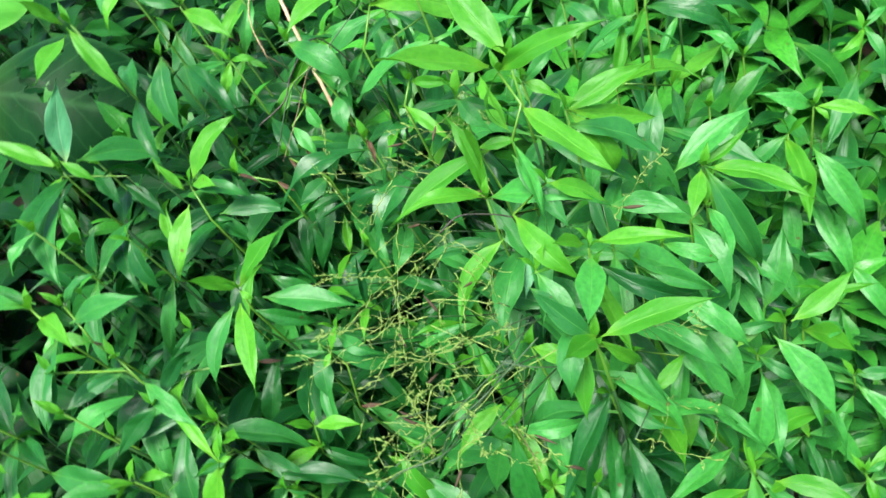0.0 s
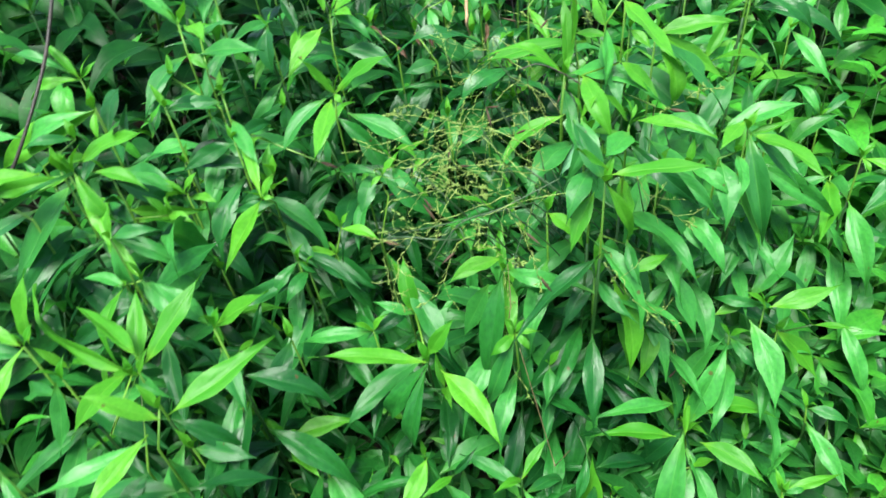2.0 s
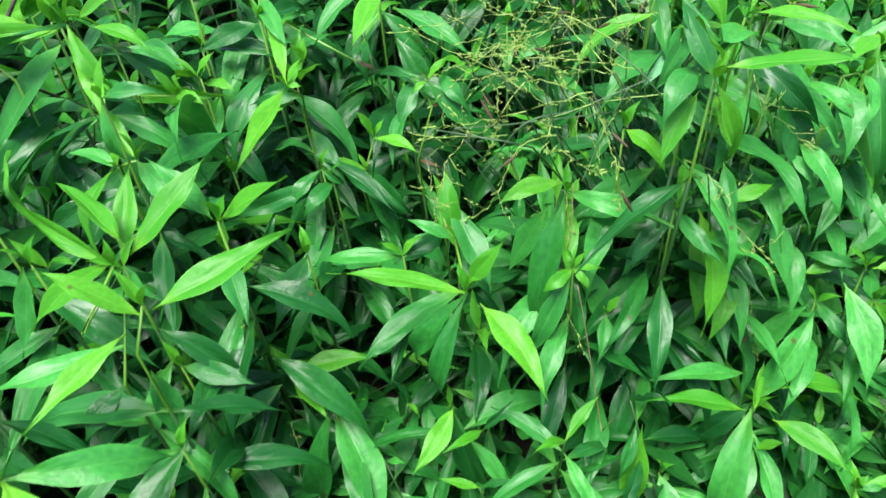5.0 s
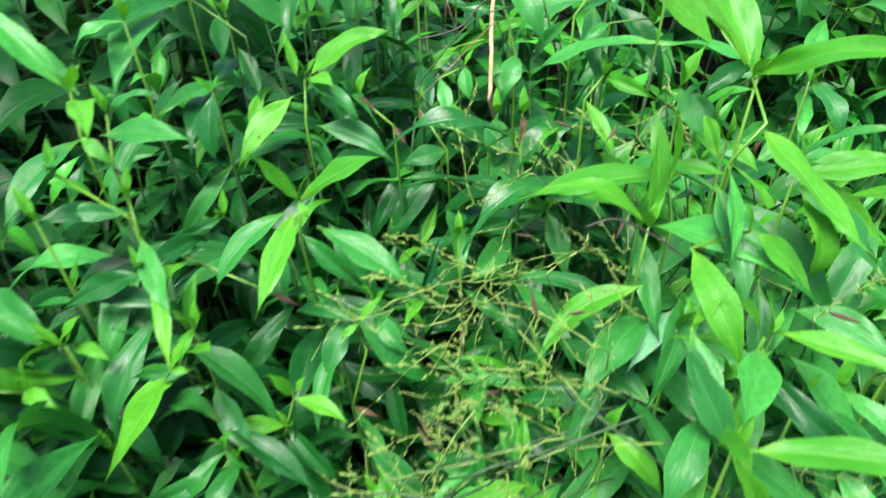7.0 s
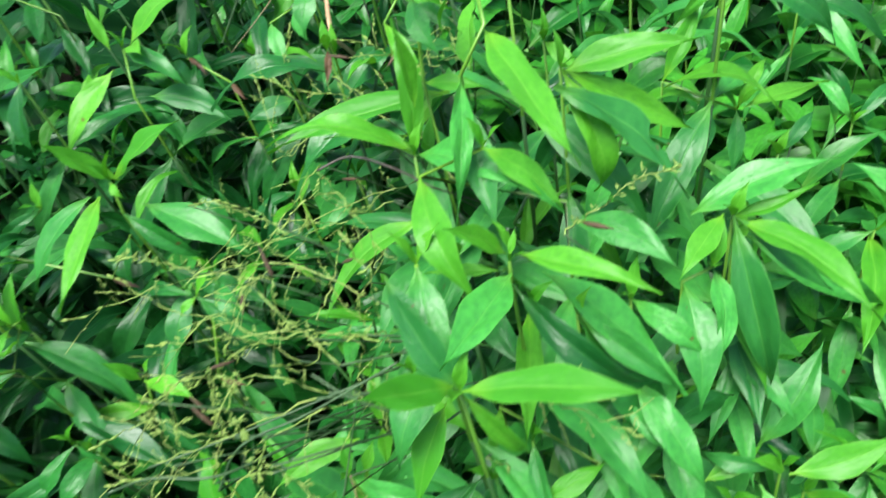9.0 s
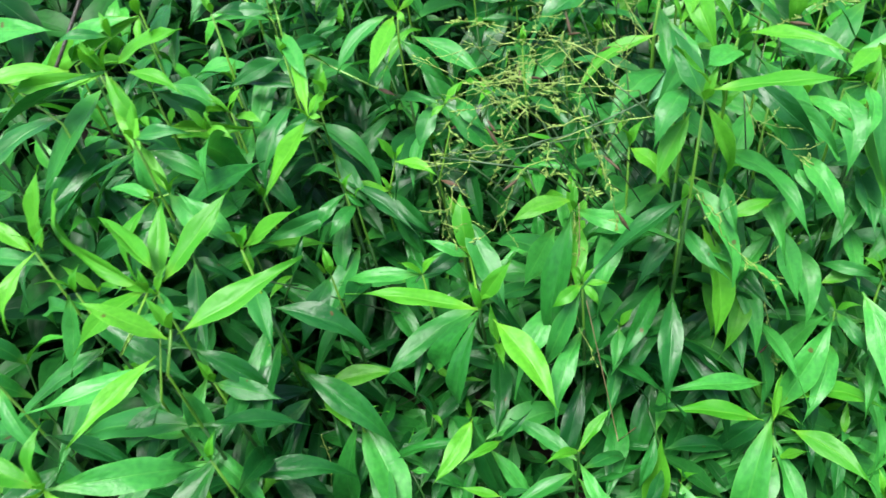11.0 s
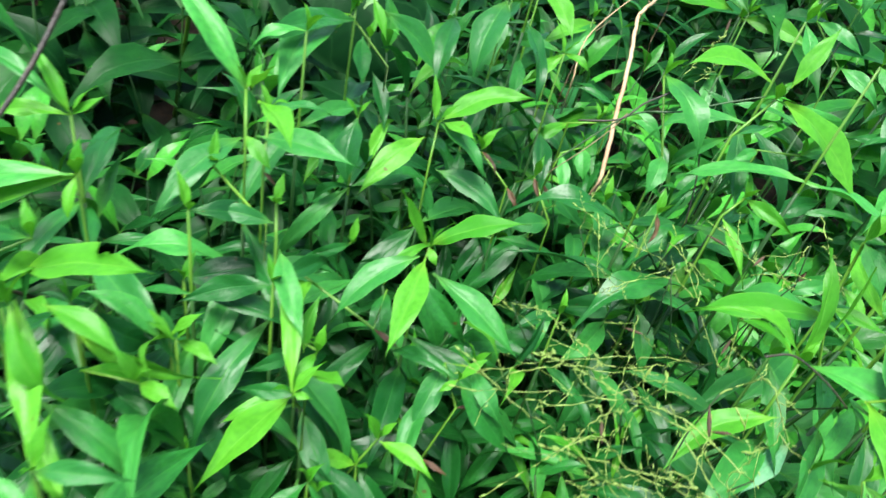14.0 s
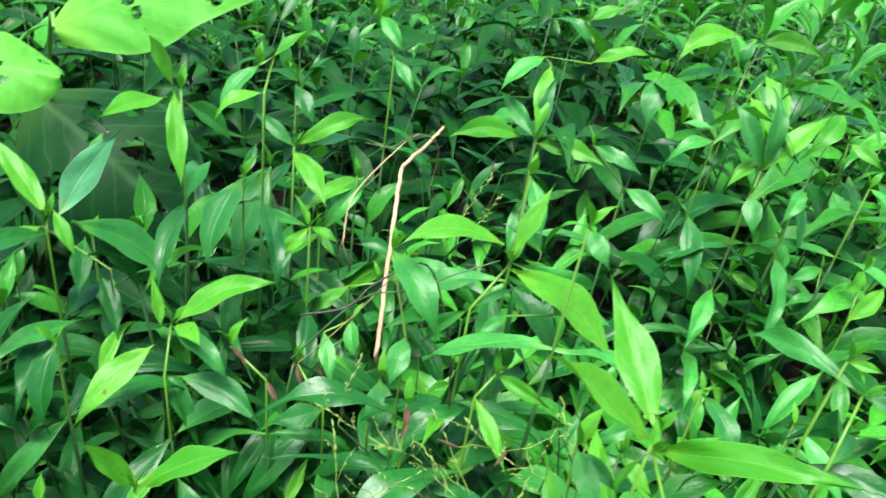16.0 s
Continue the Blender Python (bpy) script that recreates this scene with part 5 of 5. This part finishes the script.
bare_stem([(-0.036, 0.136, 0.243), (-0.021, 0.125, 0.213), (0.005, 0.112, 0.148)], 0.0006, True)
bare_stem([(-0.269, 0.566, 0.387), (-0.249, 0.571, 0.389), (-0.234, 0.582, 0.401), (-0.219, 0.592, 0.392), (-0.218, 0.594, 0.357)], 0.0006, True)
bare_stem([(-0.250, 0.558, 0.371), (-0.258, 0.541, 0.354), (-0.255, 0.517, 0.325), (-0.255, 0.523, 0.286)], 0.0007, True)
seed_stalk([(-0.083, 0.240, 0.350), (-0.077, 0.226, 0.348), (-0.074, 0.220, 0.340), (-0.072, 0.205, 0.338), (-0.077, 0.197, 0.333), (-0.084, 0.184, 0.340)], 30)
seed_stalk([(-0.079, 0.159, 0.332), (-0.074, 0.146, 0.332), (-0.067, 0.143, 0.326), (-0.058, 0.139, 0.329), (-0.048, 0.134, 0.332), (-0.041, 0.132, 0.329)], 31)
seed_stalk([(-0.049, 0.216, 0.313), (-0.053, 0.215, 0.327), (-0.053, 0.214, 0.341), (-0.059, 0.220, 0.347), (-0.061, 0.226, 0.355), (-0.069, 0.231, 0.360)], 32)
seed_stalk([(-0.050, 0.197, 0.286), (-0.058, 0.202, 0.293), (-0.063, 0.208, 0.301), (-0.070, 0.219, 0.304), (-0.082, 0.227, 0.300), (-0.092, 0.220, 0.298)], 33)
seed_stalk([(-0.108, 0.152, 0.296), (-0.101, 0.153, 0.309), (-0.103, 0.163, 0.313), (-0.109, 0.164, 0.323), (-0.111, 0.178, 0.324), (-0.111, 0.193, 0.323)], 34)
seed_stalk([(-0.080, 0.146, 0.354), (-0.085, 0.140, 0.367), (-0.096, 0.145, 0.361), (-0.104, 0.141, 0.364), (-0.113, 0.142, 0.356), (-0.120, 0.135, 0.360)], 35)
seed_stalk([(-0.114, 0.141, 0.309), (-0.116, 0.131, 0.306), (-0.121, 0.127, 0.296), (-0.122, 0.119, 0.290), (-0.118, 0.118, 0.277), (-0.111, 0.116, 0.268)], 36)
seed_stalk([(-0.107, 0.146, 0.365), (-0.097, 0.145, 0.373), (-0.092, 0.157, 0.368), (-0.084, 0.163, 0.365), (-0.076, 0.154, 0.365), (-0.068, 0.150, 0.362)], 37)
seed_stalk([(-0.086, 0.221, 0.379), (-0.079, 0.223, 0.386), (-0.071, 0.235, 0.381), (-0.062, 0.230, 0.379), (-0.058, 0.230, 0.369), (-0.062, 0.228, 0.359)], 38)
seed_stalk([(-0.071, 0.196, 0.354), (-0.081, 0.198, 0.346), (-0.091, 0.197, 0.341), (-0.099, 0.194, 0.335), (-0.106, 0.182, 0.340), (-0.111, 0.169, 0.343)], 39)
seed_stalk([(-0.176, 0.541, 0.368), (-0.170, 0.551, 0.384), (-0.167, 0.559, 0.395)], 40)
seed_stalk([(-0.168, 0.553, 0.362), (-0.166, 0.570, 0.366), (-0.161, 0.586, 0.374)], 43)
seed_stalk([(-0.208, 0.406, 0.253), (-0.210, 0.405, 0.281), (-0.202, 0.395, 0.318)], 46)
seed_stalk([(-0.177, 0.369, 0.311), (-0.180, 0.379, 0.328), (-0.185, 0.387, 0.347)], 49)
seed_stalk([(-0.118, 0.318, 0.347), (-0.133, 0.323, 0.334), (-0.143, 0.314, 0.326), (-0.148, 0.298, 0.327)], 50)
seed_stalk([(-0.067, 0.337, 0.371), (-0.083, 0.338, 0.372), (-0.096, 0.342, 0.377), (-0.105, 0.350, 0.378)], 51)
seed_stalk([(-0.109, 0.229, 0.338), (-0.116, 0.217, 0.334), (-0.124, 0.211, 0.322), (-0.133, 0.206, 0.309)], 52)
seed_stalk([(-0.125, 0.344, 0.355), (-0.110, 0.336, 0.349), (-0.102, 0.319, 0.345)], 53)
seed_stalk([(-0.064, 0.360, 0.383), (-0.071, 0.340, 0.379), (-0.075, 0.316, 0.377)], 54)
seed_stalk([(-0.187, 0.269, 0.317), (-0.166, 0.265, 0.322), (-0.146, 0.268, 0.321), (-0.125, 0.268, 0.320)], 55)
seed_stalk([(-0.166, 0.238, 0.307), (-0.143, 0.255, 0.310), (-0.125, 0.267, 0.319), (-0.112, 0.259, 0.331)], 56)
seed_stalk([(-0.124, 0.301, 0.329), (-0.120, 0.267, 0.330), (-0.115, 0.235, 0.335), (-0.115, 0.201, 0.334)], 57)
seed_stalk([(-0.070, 0.356, 0.398), (-0.057, 0.332, 0.395), (-0.045, 0.321, 0.389)], 58)
seed_stalk([(-0.151, 0.227, 0.311), (-0.133, 0.230, 0.310), (-0.113, 0.250, 0.321), (-0.109, 0.264, 0.334)], 59)
bare_stem([(-0.214, 0.373, 0.335), (-0.204, 0.398, 0.346), (-0.196, 0.425, 0.356), (-0.195, 0.460, 0.354)], 0.0006, True)


# ---- the thicket between them ----
rng = random.Random(4)


def canopy(x, y):
    """The height of the thicket at a place, from the herbs that stand out."""
    total, weight = (0.27 + 0.21 * min(max((y - 0.45) / 0.3, 0), 1) * min(max((x + 0.25) / 0.15, 0), 1)) * 0.3, 0.3
    for p in tops:
        d2 = (p.x - x) ** 2 + (p.y - y) ** 2
        w = math.exp(-d2 / 0.006)
        total, weight = total + p.z * w, weight + w
    return total / weight


def common_herb(seed, pairs, height, pale_bias):
    """A plain herb of the thicket with its pairs of leaves crossing one another up the stem."""
    r = random.Random(seed)
    thing = tagged(new("herb"), "mid-green herb with dark glossy lance-shaped leaves", "plant", "herbs of the low thicket")
    bend = (r.uniform(-0.03, 0.03), r.uniform(-0.03, 0.03), 0)
    top = Vector((r.uniform(-0.03, 0.03), r.uniform(-0.04, 0.02), height))
    line = bent((0, 0, -0.01), top, bend, 7)
    part("stem", tube(bmesh.new(), line, 0.0014, 0.0008, 5), STEM, thing)
    path = bent((0, 0, -0.01), top, bend, 40)
    for spot, azimuth, rise, length, width, roll, age in pairs_of(r, pairs, pale_bias):
        part("leaf", (BITTEN if r.random() < 0.1 else LEAVES)[age][r.randrange(4)], None, thing, at=leaf_pose(path[int(40 * spot)], azimuth, rise, length, width, roll))
    return thing


def pairs_of(r, pairs, pale_bias=0.4):
    """Leaves in crossing pairs from the tip of a stem down: share of its height, azimuth, rise, length, width, roll, age."""
    spin = r.uniform(0, 360)
    for k in range(pairs):
        for half in (0, 180):
            length = (0.038 if k == 0 else 0.058 + 0.006 * min(k, 3)) * r.uniform(0.75, 1.15)
            age = 0 if k == 0 and r.random() < pale_bias else 1 if k < 2 + 2 * pale_bias and r.random() < pale_bias else 2
            rise = r.uniform(15, 50) if k == 0 else r.uniform(-50, 5)
            yield 1 - 0.8 * k / pairs, spin + half + r.uniform(-18, 18), rise, length, r.uniform(0.165, 0.23), r.uniform(-22, 22), age
        spin += 90 + r.uniform(-15, 15)


KINDS = [common_herb(50 + k, 7 + k % 3, 0.2, 0.35 if k < 6 else 0.75) for k in range(12)]
spots = [(gx * 0.046 + rng.uniform(-0.022, 0.022), gy * 0.046 + rng.uniform(-0.022, 0.022)) for gx in range(-12, 8) for gy in range(-6, 17)]
spots.sort(key=lambda s: (s[0] + 0.12) ** 2 + (s[1] - 0.2) ** 2)
NEAR = 130
placed = []
for n, (x, y) in enumerate(spots[:NEAR]):
    tall = max(canopy(x, y) - rng.uniform(0.055, 0.14), 0.06)
    m = Matrix.Translation((x, y, 0)) @ Euler((0, 0, rng.uniform(0, 6.28))).to_matrix().to_4x4() @ Matrix.Diagonal((*[max(tall / 0.2, 0.7) ** 0.35] * 2, tall / 0.2, 1))
    kind = n % 6 + (6 if rng.random() < 0.1 + 2.2 * (x + 0.2) else 0)
    if kind not in placed:
        placed.append(kind)
        KINDS[kind].matrix_basis = m
    else:
        copy_thing(KINDS[kind], m)


def low_growth(name, label, count, area, heights, lengths, seed):
    """Joined small leaves that nobody could count."""
    r = random.Random(seed)
    bm = bmesh.new()
    uvs = bm.loops.layers.uv.new("blade")
    for _ in range(count):
        x, y = r.uniform(area[0], area[1]), r.uniform(area[2], area[3])
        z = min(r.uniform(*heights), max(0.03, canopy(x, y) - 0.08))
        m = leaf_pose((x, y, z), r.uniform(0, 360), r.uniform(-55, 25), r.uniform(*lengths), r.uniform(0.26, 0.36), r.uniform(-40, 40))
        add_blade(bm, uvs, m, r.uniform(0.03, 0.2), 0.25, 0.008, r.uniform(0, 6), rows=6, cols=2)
    return tagged(new(name, mesh_of(name, bm, UNDER_SHADED)), label, "undergrowth", kind="stuff")


def joined_herbs(name, label, places, seed, big=1.0, rows=6, cols=2, lift=0.0):
    """Herbs further off, joined, each with its stem and crossing pairs. places: x, y and the height of the tip."""
    r = random.Random(seed)
    leaves, stems = bmesh.new(), bmesh.new()
    uvs = leaves.loops.layers.uv.new("blade")
    for px, py, tall in places:
        foot = Vector((px, py, -0.01))
        top = foot + Vector((r.uniform(-0.04, 0.04), r.uniform(-0.05, 0.03), tall))
        path = bent(foot, top, (r.uniform(-0.02, 0.02), r.uniform(-0.02, 0.02), 0), 20)
        tube(stems, path[::5], 0.001, 0.0006, 4)
        # how far down a herb keeps the paler leaves: noise, and more towards +x
        pale_bias = 0.55 * noise.noise(Vector((px * 1.6, py * 1.6, 7.0))) + min(max(2.4 * (px + 0.16), -0.85), 0.6) * math.exp(-(px * px + (py - 0.4) ** 2) / 0.9)
        # shade deep in the thicket is painted: lower pairs take the dark slot
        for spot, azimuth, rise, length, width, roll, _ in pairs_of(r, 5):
            add_blade(leaves, uvs, leaf_pose(path[int(20 * spot)], azimuth, rise + lift, length * big, width * 1.32, roll), r.uniform(0.03, 0.25), 0.3, 0.012, r.uniform(0, 6), rows=rows, cols=cols, slot=0 if spot > (0.45 if pale_bias > 0.12 else 0.65 if pale_bias > -0.12 else 0.95) else 1)
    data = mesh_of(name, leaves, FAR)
    data.materials.append(UNDER_SHADED)
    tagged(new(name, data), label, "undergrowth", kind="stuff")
    tagged(new(name + "_stems", mesh_of(name, stems, STEM)), "stems of the thicket further off", "undergrowth", kind="stuff")


# leaves at the bottom of the gaps, in the green with shade painted in
low_growth("undergrowth", "low dark green leaves in the shade, close over the soil", 2400, (-0.65, 0.5, -0.3, 0.85), (0.01, 0.09), (0.035, 0.06), 7)
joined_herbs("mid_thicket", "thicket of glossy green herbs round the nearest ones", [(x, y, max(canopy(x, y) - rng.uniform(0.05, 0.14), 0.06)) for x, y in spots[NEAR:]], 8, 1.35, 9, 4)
far = []
for gx in range(-36, 37):
    for gy in range(-19, 57):
        x, y = 0.071 * gx + rng.uniform(-0.03, 0.03), 0.071 * gy + rng.uniform(-0.03, 0.03)
        reach = 2.0 + 0.45 * noise.noise(Vector((x * 0.9, y * 0.9, 3.0))) + 0.15 * noise.noise(Vector((x * 4, y * 4, 1.0)))
        if math.hypot(x, (y - 1.2) * 0.85) < reach and not (-0.55 < x < 0.36 and -0.26 < y < 0.74):
            far.append((x, y, rng.uniform(0.2, 0.38) + 0.2 * min(max((y - 0.45) / 0.35, 0), 1) * min(max((x + 0.45) / 0.2, 0), 1)))
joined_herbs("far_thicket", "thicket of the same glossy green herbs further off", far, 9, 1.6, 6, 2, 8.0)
